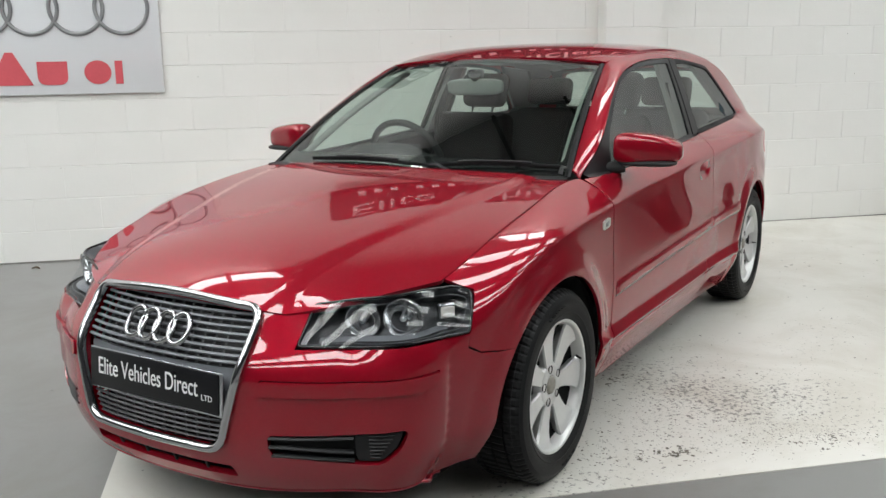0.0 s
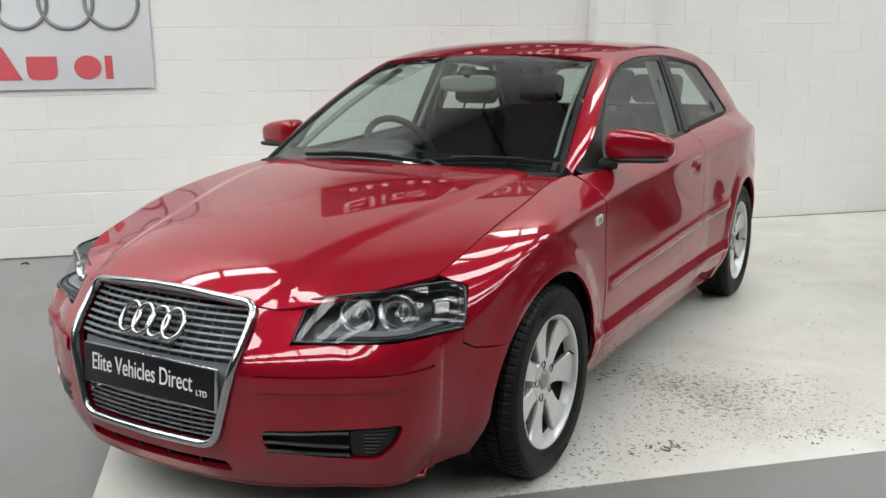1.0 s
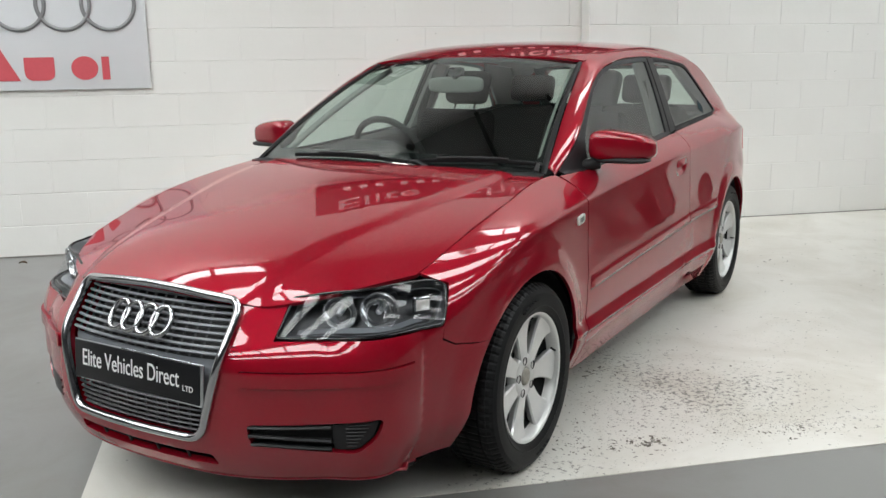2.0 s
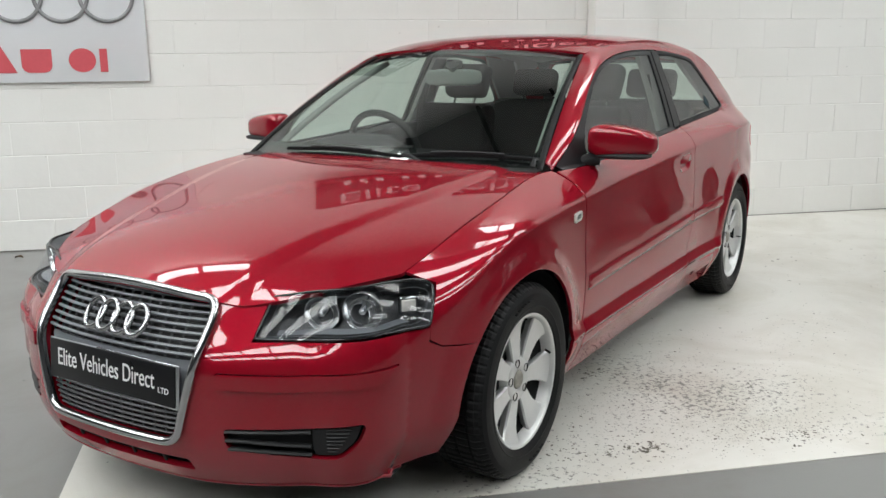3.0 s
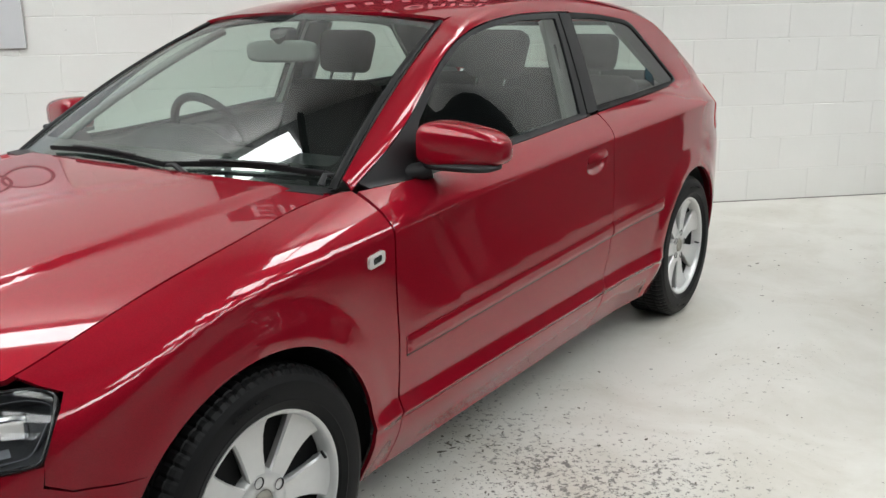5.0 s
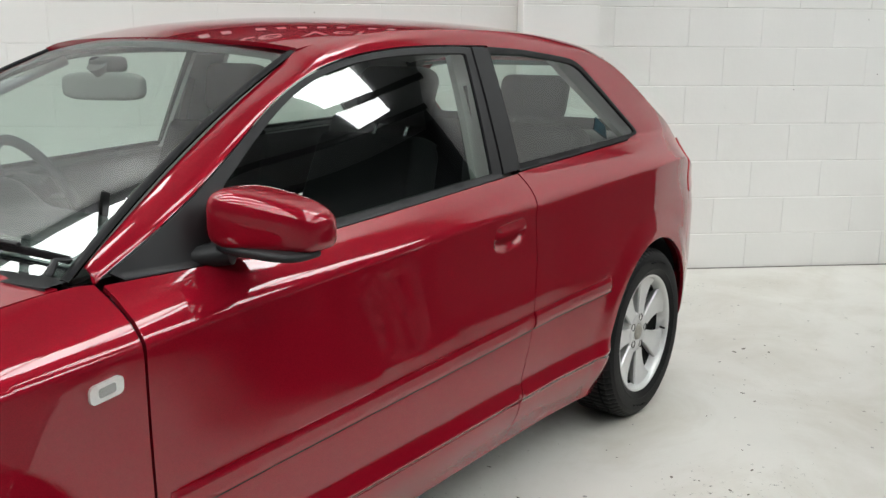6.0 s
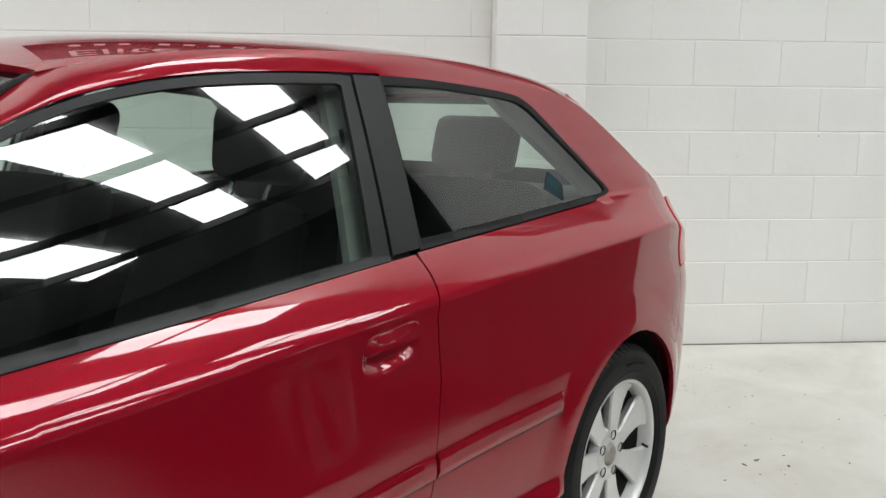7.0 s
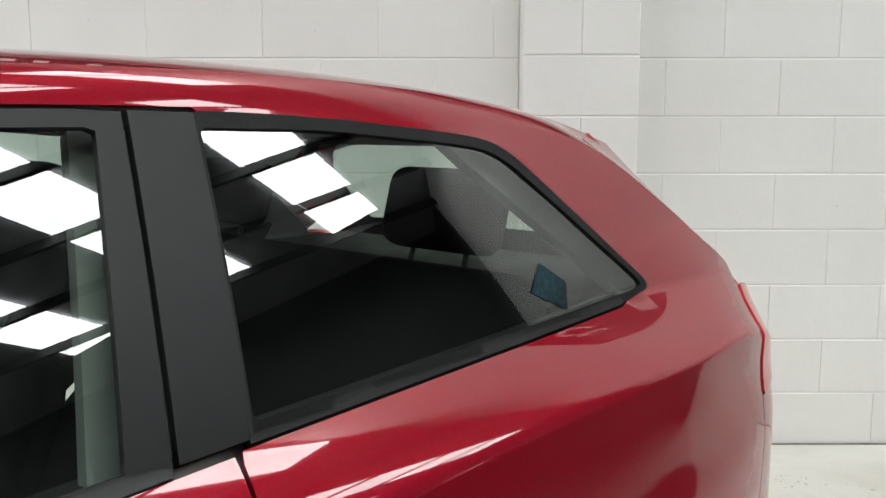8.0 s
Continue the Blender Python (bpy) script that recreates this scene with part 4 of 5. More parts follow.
# headlamps
BOWL = plain("lamp_reflector", (0.86, 0.87, 0.88), 0.14, metal=0.9, vary=0.2, scale=90, bump=0.4, bump_scale=140)
LAMP_BLACK = plain("lamp_housing", (0.055, 0.058, 0.063), 0.34, vary=0.1)
fit_u, fit_z = np.meshgrid(np.linspace(LAMP[:, 0].min(), LAMP[:, 0].max(), 12), np.linspace(0.61, 0.735, 8))
terms = lambda u, z: np.stack([np.ones_like(u), u, z, u * u, u * z, z * z], 1)
LENS_FIT = np.linalg.lstsq(terms(fit_u.ravel(), fit_z.ravel()), nose(fit_u.ravel(), fit_z.ravel()), rcond=None)[0]


def lens_sheet(u, z):
    """The headlamp's smooth outer sheet."""
    u, z = np.asarray(u, float), np.asarray(z, float)
    p = terms(np.abs(u), z) @ LENS_FIT
    p[:, 0] *= np.where(u < 0, -1.0, 1.0)
    return p


for g in (1, -1):
    m = np.array([g, 1.0])
    shape = rounded(LAMP, [0.012, 0.012, 0.05, 0.05, 0.03, 0.012, 0.02, 0.012, 0.05, 0.05])
    housing = patch("headlamp", nose, shape * m * (1, 1), LAMP_BLACK, car, step=0.025, push=-0.075, flange=-0.073, label="clear headlamp with twin chrome reflectors")
    lens = patch("lens", lens_sheet, shape * m, CLEAR, housing, step=0.02, push=0.001, flange=0, label="clear polycarbonate lens")
    lens.visible_shadow = False
    rim = [Vector(0.5 * (lens_sheet(np.array([u]), np.array([z]))[0] + np.array(nose_point(u, z, 0.0)))) for u, z in resample(shape * m, 0.015)]
    part("lamp_seal", tube(rim, 0.0042, 6, True), GLOSS, housing)
    mid_ = LAMP.mean(0)
    inner = resample(rounded(mid_ + (LAMP - mid_) * (0.94, 0.82), 0.015), 0.015)
    part("bezel", tube([nose_point(u * g, z, -0.02) for u, z in inner], 0.0010, 6, True), GREY, housing)
    for x, z, r in ((0.556, 0.676, 0.046), (0.678, 0.686, 0.052)):
        c = nose_point(g * nose_u(x, z), z, -0.040)
        bowl = lathe([(0.004, -0.052), (r * 0.3, -0.050), (r * 0.62, -0.036), (r * 0.86, -0.016), (r, 0.004), (r * 1.05, 0.006), (r * 1.07, 0.0), (r * 0.9, -0.03)], 28)
        ob = part("reflector", bowl, BOWL, housing, "chrome reflector bowl")
        ob.matrix_basis = Matrix.Translation(c) @ pose(0, 0, 0, 0, 6, -90 + g * 22)
        bulb = lathe([(0.0, 0.012), (0.006, 0.011), (0.009, 0.004), (0.009, -0.05)], 14)
        ob = part("bulb_shield", bulb, SATIN, housing)
        ob.matrix_basis = Matrix.Translation(c) @ pose(0, 0, 0, 0, 6, -90 + g * 22)
        ring = tube([(0.004, r * 0.72 * math.cos(q), r * 0.72 * math.sin(q)) for q in np.linspace(0, 2 * math.pi, 24)[:-1]], 0.002, 5, True)
        ob = part("reflector_ring", ring, CHROME, housing)
        ob.matrix_basis = Matrix.Translation(c) @ pose(0, 0, 0, 0, 6, -90 + g * 22)
    c = nose_point(g * plan_u(-0.480), 0.682, -0.032)
    ob = part("turn_signal", box(0.02, 0.052, 0.048, (0, 0, 0), 0.008), CHROME, housing, "chrome turn signal reflector")
    ob.matrix_basis = Matrix.Translation(c) @ pose(0, 0, 0, 0, 6, -90 + g * 52)
    ob = part("turn_signal_lens", box(0.006, 0.040, 0.034, (0.012, 0, 0), 0.004), INDICATOR, housing)
    ob.matrix_basis = Matrix.Translation(c) @ pose(0, 0, 0, 0, 6, -90 + g * 52)
    low = [nose_point(g * u, z, -0.03) for u, z in zip(np.linspace(nose_u(0.48, 0.625), plan_u(-0.50), 20), np.linspace(0.622, 0.632, 20))]
    low2 = [nose_point(g * u, z, -0.055) for u, z in zip(np.linspace(nose_u(0.48, 0.625), plan_u(-0.50), 20), np.linspace(0.640, 0.648, 20))]
    part("lamp_floor", ribbon(low, low2), GREY, housing)


# wheels: built about the origin, the outer face towards +x
def make_wheel():
    n = 288
    barrel = lathe([(0.2195, 0.086), (0.2165, 0.092), (0.211, 0.0915), (0.2065, 0.086), (0.203, 0.072), (0.197, 0.045), (0.190, 0.0), (0.190, -0.09), (0.214, -0.095)], 72)
    wheel = part("wheel", barrel, ALLOY, car, "silver seven-spoke alloy wheel with black tyre")
    # tyre with ribs round it and cross cuts in the tread
    prof = [(0.213, 0.086), (0.224, 0.0955), (0.236, 0.1005), (0.240, 0.1025), (0.243, 0.1015), (0.262, 0.1035), (0.282, 0.1015), (0.2965, 0.095), (0.3055, 0.086), (0.3105, 0.076)]
    for a, b in ((0.074, 0.052), (0.045, 0.006), (-0.003, -0.045), (-0.052, -0.076)):
        prof += [(0.3135, a), (0.3150, (a + b) / 2), (0.3140, b), (0.3065, b - 0.001), (0.3065, b - 0.0055)]
    prof += [(0.306, -0.086), (0.29, -0.099), (0.262, -0.1035), (0.236, -0.1), (0.213, -0.086)]
    bm = bmesh.new()
    cols = []
    for k in range(n):
        q, col = 2 * math.pi * k / n, []
        for i, (r, x) in enumerate(prof):
            cut = k % 4 == 0 and (r > 0.3095 or r > 0.300 and abs(x) > 0.07)
            rr = r - (0.0045 if cut else 0.0)
            skew = 0.016 * x / 0.1
            col.append(bm.verts.new((x, rr * math.cos(q + skew), rr * math.sin(q + skew))))
        cols.append(col)
    for k in range(n):
        a, b = cols[k], cols[(k + 1) % n]
        for i in range(len(prof) - 1):
            bm.faces.new((a[i], b[i], b[i + 1], a[i + 1]))
    part("tyre", bm, RUBBER, wheel, "black tyre with ribbed tread", angle=14)
    for k, (q, span) in enumerate(((82, 5), (88, 3), (92, 4), (97, 5), (103, 3), (262, 5), (268, 4), (274, 3), (279, 5))):
        pts = [(0.1036, 0.2665 * math.cos(radians(a)), 0.2665 * math.sin(radians(a))) for a in np.linspace(q, q + span * 0.8, 4)]
        part("tyre_mark", tube(pts, 0.0075, 6, flat=0.2), RUBBER, wheel)
    # spokes
    spoke = bmesh.new()
    rows = []
    for r, w, x, d in ((0.050, 0.0240, 0.062, 0.026), (0.085, 0.0270, 0.0625, 0.026), (0.120, 0.0320, 0.0615, 0.026), (0.155, 0.0400, 0.0625, 0.026), (0.180, 0.0490, 0.0660, 0.028), (0.195, 0.0590, 0.0720, 0.032), (0.2075, 0.0730, 0.0800, 0.038)):
        rows.append([spoke.verts.new(p) for p in ((x - d, -w * 0.80, r), (x - 0.006, -w, r), (x, -w * 0.90, r), (x - 0.0015, 0, r * 1.002), (x, w * 0.90, r), (x - 0.006, w, r), (x - d, w * 0.80, r))])
    for a, b in zip(rows[:-1], rows[1:]):
        for i in range(len(a) - 1):
            spoke.faces.new((a[i], b[i], b[i + 1], a[i + 1]))
    first = part("spoke", spoke, ALLOY, wheel, angle=22)
    for k in range(1, 7):
        ob = new("spoke", first.data)
        ob.parent = wheel
        ob.matrix_basis = pose(0, 0, 0, 360 / 7 * k)
    part("hub", lathe([(0.031, 0.060), (0.034, 0.0635), (0.050, 0.0640), (0.070, 0.0622), (0.076, 0.056), (0.078, 0.02)], 42), ALLOY, wheel)
    part("centre_cap", lathe([(0.0, 0.0700), (0.018, 0.0695), (0.0275, 0.0665), (0.0305, 0.060)], 32), CAP, wheel, "dull weathered centre cap")
    hole = lathe([(0.0, 0.0530), (0.0075, 0.0530), (0.0075, 0.0600), (0.0115, 0.0600), (0.0124, 0.0650), (0.0142, 0.0652)], 18)
    first = part("bolt", hole, BOLT, wheel, "recessed wheel bolt")
    for k in range(5):
        q = 2 * math.pi * k / 5 + 0.35
        ob = first if k == 0 else new("bolt", first.data)
        ob.parent = wheel
        ob.matrix_basis = pose(0.0008, 0.0560 * math.cos(q), 0.0560 * math.sin(q))
    part("brake_disc", lathe([(0.02, -0.008), (0.14, -0.008), (0.14, -0.03), (0.02, -0.03)], 40), STEEL, wheel, "brake disc")
    # added dark disc: gives the spoke openings their shade by colour
    part("backing_plate", lathe([(0.02, 0.034), (0.188, 0.034), (0.1975, 0.050), (0.1975, -0.002), (0.02, -0.002)], 40), GAP_SHADE, wheel)
    cal = box(0.07, 0.07, 0.16, (-0.005, 0.125, 0.02), 0.012)
    part("brake_caliper", cal, BLACK, wheel)
    part("valve", tube([(0.07, 0.19, 0.02), (0.092, 0.178, 0.018)], 0.004, 6), BLACK, wheel)
    return wheel


# near-black that paints the shaded inside of the wheel
GAP_SHADE = plain("wheel_gap_shade", (0.010, 0.010, 0.010), 0.8, vary=0.2, spec=0.2)
# bolts and their holes: the shade of the recess is in this dark colour
BOLT = plain("bolt_hole_shade", (0.016, 0.014, 0.012), 0.6, metal=0.0, vary=0.3, scale=80)
CAP = plain("weathered_cap", (0.34, 0.32, 0.28), 0.55, metal=0.4, vary=0.3, scale=60)
wheel = make_wheel()
wheel.matrix_basis = pose(0.757, 0, 0.314, 8, 0, 0)
copy_thing(wheel, pose(0.757, REAR, 0.314, -14, 0, 0))
copy_thing(wheel, pose(-0.757, 0, 0.314, 30, 0, 180))
copy_thing(wheel, pose(-0.757, REAR, 0.314, 50, 0, 180))


# door mirrors
def shell(cx, cy, cz, a, b, c, e1=0.55, e2=0.6, n=36, m=24):
    """A rounded box drawn as a superellipsoid."""
    f = lambda w, e: math.copysign(abs(w) ** e, w)
    bm, rows = bmesh.new(), []
    for i in range(m + 1):
        v = -math.pi / 2 + math.pi * i / m
        rows.append([bm.verts.new((cx + a * f(math.cos(v), e1) * f(math.cos(u), e2), cy + b * f(math.cos(v), e1) * f(math.sin(u), e2), cz + c * f(math.sin(v), e1))) for u in [2 * math.pi * k / n for k in range(n)]])
    for p, q in zip(rows[:-1], rows[1:]):
        for k in range(n):
            bm.faces.new((p[k], p[(k + 1) % n], q[(k + 1) % n], q[k]))
    bmesh.ops.remove_doubles(bm, verts=bm.verts, dist=1e-5)
    return bm


MIRROR = plain("mirror_glass", (0.85, 0.87, 0.88), 0.02, metal=1.0, vary=0.02)
for g in (1, -1):
    bm = shell(0, 0, 0, 0.122, 0.062, 0.066, 0.48, 0.58)
    for v in bm.verts:
        k = (v.co.x + 0.118) / 0.236
        if v.co.y < 0:                       # the front bulges, the back is cut off
            v.co.y *= 1.25 - 0.45 * k
        else:
            v.co.y = min(v.co.y, 0.035)
        v.co.z = v.co.z * ((1.06 - 0.42 * k * k) if v.co.z > 0 else (0.80 - 0.16 * k)) - 0.006 * k
        v.co.y += 0.030 * k
        v.co.x *= g
    body = part("door_mirror", bm, PAINT, car, "red door mirror on a black base", angle=60)
    body.location = (g * 0.868, 0.735, 1.004)
    bm = shell(0, 0, 0, 0.114, 0.056, 0.012, 0.6, 0.6, 28, 12)
    for v in bm.verts:
        v.co.x *= g
        v.co.z += 0.020 * (v.co.x * g + 0.1) * 0.6
    low = part("mirror_base", bm, BLACK, body, "black plastic lower cover")
    low.location = (g * -0.004, 0.002, -0.049)
    arm = tube([(g * -0.165, -0.065, -0.075), (g * -0.13, -0.045, -0.070), (g * -0.085, -0.015, -0.062)], [0.040, 0.030, 0.030], 12, flat=0.8)
    part("mirror_arm", arm, BLACK, body)
    glass = part("mirror_glass", box(0.17, 0.004, 0.072, (0, 0.037, -0.008), 0.0015), MIRROR, body)


# wipers
def wiper(name, a, b, pivot):
    """A blade along the foot of the windscreen, with its arm."""
    bm = tube([pivot, (pivot[0] * 0.5 + b[0] * 0.5, pivot[1] * 0.5 + b[1] * 0.5 - 0.006, pivot[2] * 0.5 + b[2] * 0.5 + 0.014), b], [0.011, 0.008, 0.006], 8, flat=0.7)
    arm = part(name, bm, BLACK, car, "black windscreen wiper")
    pts = [tuple(np.array(a) * (1 - t) + np.array(b) * t + np.array((0, -0.004, 0.010 * math.sin(math.pi * t)))) for t in np.linspace(0, 1, 14)]
    part("blade", tube(pts, 0.0055, 6, flat=1.5), RUBBER, arm)
    mid = pts[3:11]
    part("blade_bridge", tube([tuple(np.array(p) + (0, -0.004, 0.010)) for p in mid], 0.005, 6), BLACK, arm)


def on_screen(u, v, out=0.012):
    p = screen(np.array([u]), np.array([v]))[0]
    return tuple(p + np.array([0, -0.5, 0.85]) * out)


wiper("wiper", on_screen(-0.66, 0.030), on_screen(0.20, 0.018), (0.23, 0.355, 0.938))
wiper("wiper", on_screen(0.20, 0.022), on_screen(0.970, 0.052), (0.66, 0.415, 0.938))

# tail: hatch, its glass and the bumper behind
TAIL_MID = spline((0.15, 0.3, 0.5, 0.7, 0.85, 1.0, 1.3), (3.24, 3.34, 3.36, 3.34, 3.30, 3.24, 2.885))


def tail(x, z):
    x, z = np.asarray(x, float), np.asarray(z, float)
    return np.stack([x, TAIL_MID(z) - (0.10 + 0.3 * np.clip(z - 1.0, 0, 0.2)) * (np.abs(x) / 0.72) ** 3, z], 1)


low = rounded([(-0.70, 0.2), (0.70, 0.2), (0.71, 0.60), (-0.71, 0.60)], 0.02)
patch("rear_bumper_face", tail, low, PAINT, car, step=0.04)
hatch = patch("tailgate", tail, [(-0.70, 0.61), (0.70, 0.61), (0.69, 0.95), (0.60, 1.05), (0.50, 1.30), (-0.50, 1.30), (-0.60, 1.05), (-0.69, 0.95)], PAINT, car, holes=[rounded([(-0.55, 1.03), (0.55, 1.03), (0.45, 1.285), (-0.45, 1.285)], 0.04)], step=0.04)
g = patch("rear_window", tail, [(-0.56, 1.02), (0.56, 1.02), (0.46, 1.29), (-0.46, 1.29)], GLASS, hatch, step=0.05, push=-0.004, flange=0, label="green-tinted rear window")
lip = lambda x, y, up: (x, y, float(r_mid(y)) - 0.036 * (x / 0.5) ** 2 + up)
across = lambda half: np.linspace(-half, half, 20)
bm = ribbon([lip(x, 2.795, 0.001) for x in across(0.455)], [lip(x, 2.89, -0.012) for x in across(0.395)])
ribbon([lip(x, 2.89, -0.012) for x in across(0.395)], [lip(x, 2.87, -0.04) for x in across(0.395)], bm)
patch("tailgate_lining", tail, [(-0.64, 0.65), (0.64, 0.65), (0.62, 0.96), (0.56, 1.02), (-0.56, 1.02), (-0.62, 0.96)], BLACK, hatch, step=0.06, push=-0.03, flange=0)
part("roof_spoiler", bm, PAINT, hatch)
patch("tailgate_trim", tail, [(-0.66, 0.93), (0.66, 0.93), (0.58, 1.05), (0.49, 1.295), (-0.49, 1.295), (-0.58, 1.05)], BLACK, hatch, holes=[rounded([(-0.53, 1.045), (0.53, 1.045), (0.435, 1.275), (-0.435, 1.275)], 0.04)], step=0.05, push=-0.014, flange=0)

# the tailgate's rounded shoulders, from the ridge of the rear quarters inwards
for g in (1, -1):
    low_ = [((float(side_x(y, z)) - 0.003), y, z) for y, z in RIDGE_LINE]
    high_ = [tuple(p) for p in rail(1)(np.full(8, 2.928), np.linspace(0.01, 0.1, 8))]
    edge_ = [Vector((g * x, y, z)) for x, y, z in low_ + high_]
    back_ = []
    for x, y, z in low_ + high_:
        q = tail(np.array([min(x - 0.09, 0.52)]), np.array([z - 0.008]))[0]
        back_.append(Vector((g * q[0], max(q[1], y + 0.01), q[2])))
    part("tailgate_edge", ribbon(edge_, back_), PAINT, hatch)


# a second, dark car parked alongside: the red car's doors mirror it
DARK_PAINT = plain("black_paint", (0.006, 0.006, 0.008), 0.35, coat=0.3, vary=0.1, spec=0.25)


# ---- the car: inside ----
SEAT = plain("seat_cloth", (0.007, 0.007, 0.0075), 0.92, spec=0.15, vary=0.15, scale=60)
DASH = plain("soft_dashboard", (0.018, 0.018, 0.019), 0.6, vary=0.15, scale=80, bump=0.1, bump_scale=500)
TRIM_GREY = plain("pillar_trim", (0.30, 0.30, 0.285), 0.8, vary=0.06, scale=60)


def cushion(sx, sy, sz, bevel):
    bm = bmesh.new()
    bmesh.ops.create_cube(bm, size=1)
    bmesh.ops.scale(bm, vec=(sx, sy, sz), verts=bm.verts)
    bmesh.ops.bevel(bm, geom=bm.edges[:], offset=bevel, segments=4, affect="EDGES", profile=0.55)
    return bm


def seat(x):
    base = part("front_seat", cushion(0.50, 0.50, 0.16, 0.05), SEAT, car, "charcoal cloth front seat with headrest", angle=80)
    base.location = (x, 1.28, 0.478)
    bm = cushion(0.48, 0.13, 0.62, 0.05)
    for v in bm.verts:
        k = (v.co.z + 0.31) / 0.62
        v.co.x *= 1.06 - 0.26 * max(0, k - 0.55) / 0.45
        v.co.y += -0.03 * (abs(v.co.x) > 0.17)
    back = part("backrest", bm, SEAT, base, angle=80)
    back.matrix_basis = pose(0, 0.30, 0.30, -20)
    bm = cushion(0.265, 0.10, 0.175, 0.045)
    for v in bm.verts:
        v.co.x *= 1.0 - 0.10 * (v.co.z < -0.02)
    head = part("headrest", bm, SEAT, base, angle=80)
    head.matrix_basis = pose(0, 0.462, 0.710, -12)
    for k in (-0.06, 0.06):
        part("headrest_post", tube([(k, 0.455, 0.66), (k, 0.40, 0.56)], 0.006, 8), CHROME, base)


for x in (0.365, -0.365):
    seat(x)
rear = part("rear_seat", cushion(1.20, 0.50, 0.16, 0.05), SEAT, car, "charcoal cloth rear bench with headrests", angle=80)
rear.location = (0, 2.10, 0.52)
back = part("backrest", cushion(1.22, 0.13, 0.56, 0.05), SEAT, rear, angle=80)
back.matrix_basis = pose(0, 0.33, 0.27, -22)
for x in (-0.36, 0.36):
    bm = cushion(0.28, 0.085, 0.16, 0.04)
    head = part("headrest", bm, SEAT, rear, angle=80)
    head.matrix_basis = pose(x, 0.455, 0.635, -16)
    for k in (-0.07, 0.07):
        part("headrest_post", tube([(x + k, 0.455, 0.60), (x + k, 0.42, 0.50)], 0.006, 8), CHROME, rear)

# dashboard and steering wheel
def dash_top(x, y):
    x, y = np.asarray(x, float), np.asarray(y, float)
    hump = 0.060 * np.exp(-((x + 0.37) / 0.19) ** 4) * smooth(0.66, 0.80, y) * smooth(0.98, 0.90, y)
    z = 0.905 + 0.020 * smooth(0.40, 0.70, y) + hump - 0.14 * smooth(0.82, 0.98, y) ** 2
    return np.stack([x, y, z], 1)


dash = patch("dashboard", dash_top, [(-0.66, 0.46), (0.66, 0.46), (0.68, 0.96), (-0.68, 0.96)], DASH, car, step=0.03, flange=0.25, label="black soft-touch dashboard", centre=(0, 0.7, 0.3))
ring = [(-0.37 + 0.183 * math.cos(q), -0.183 * math.sin(q) * 0.42, 0.183 * math.sin(q) * 0.91) for q in np.linspace(0, 2 * math.pi, 48)[:-1]]
wheel_s = part("steering_wheel", tube(ring, 0.0155, 10, True), DASH, car, "black steering wheel")
wheel_s.location = (0, 0.99, 0.905)
part("airbag_pad", cushion(0.17, 0.06, 0.13, 0.025), DASH, wheel_s).matrix_basis = pose(-0.37, 0.0, 0.0, 25)
for a, b in (((-0.53, 0, 0.01), (-0.42, 0, 0.0)), ((-0.21, 0, 0.01), (-0.32, 0, 0.0)), ((-0.37, 0.06, -0.15), (-0.37, -0.02, -0.05))):
    part("wheel_spoke", tube([a, b], 0.018, 8, flat=0.6), DASH, wheel_s)
# inside mirror with its foot
bm = shell(0, 0, 0, 0.125, 0.022, 0.036, 0.5, 0.5)
im = part("inside_mirror", bm, TRIM_GREY, car, "grey inside mirror under the windscreen top", angle=60)
im.matrix_basis = pose(0.0, 0.985, 1.228, 0, 0, 18)
part("mirror_stalk", tube([(0, 0.0, 0.02), (0.0, -0.01, 0.04), (0.0, -0.02, 0.055)], [0.014, 0.02, 0.028], 10), DASH, im)
part("sensor_cover", shell(-0.005, 0.03, 0.055, 0.035, 0.05, 0.022), DASH, im, angle=60)
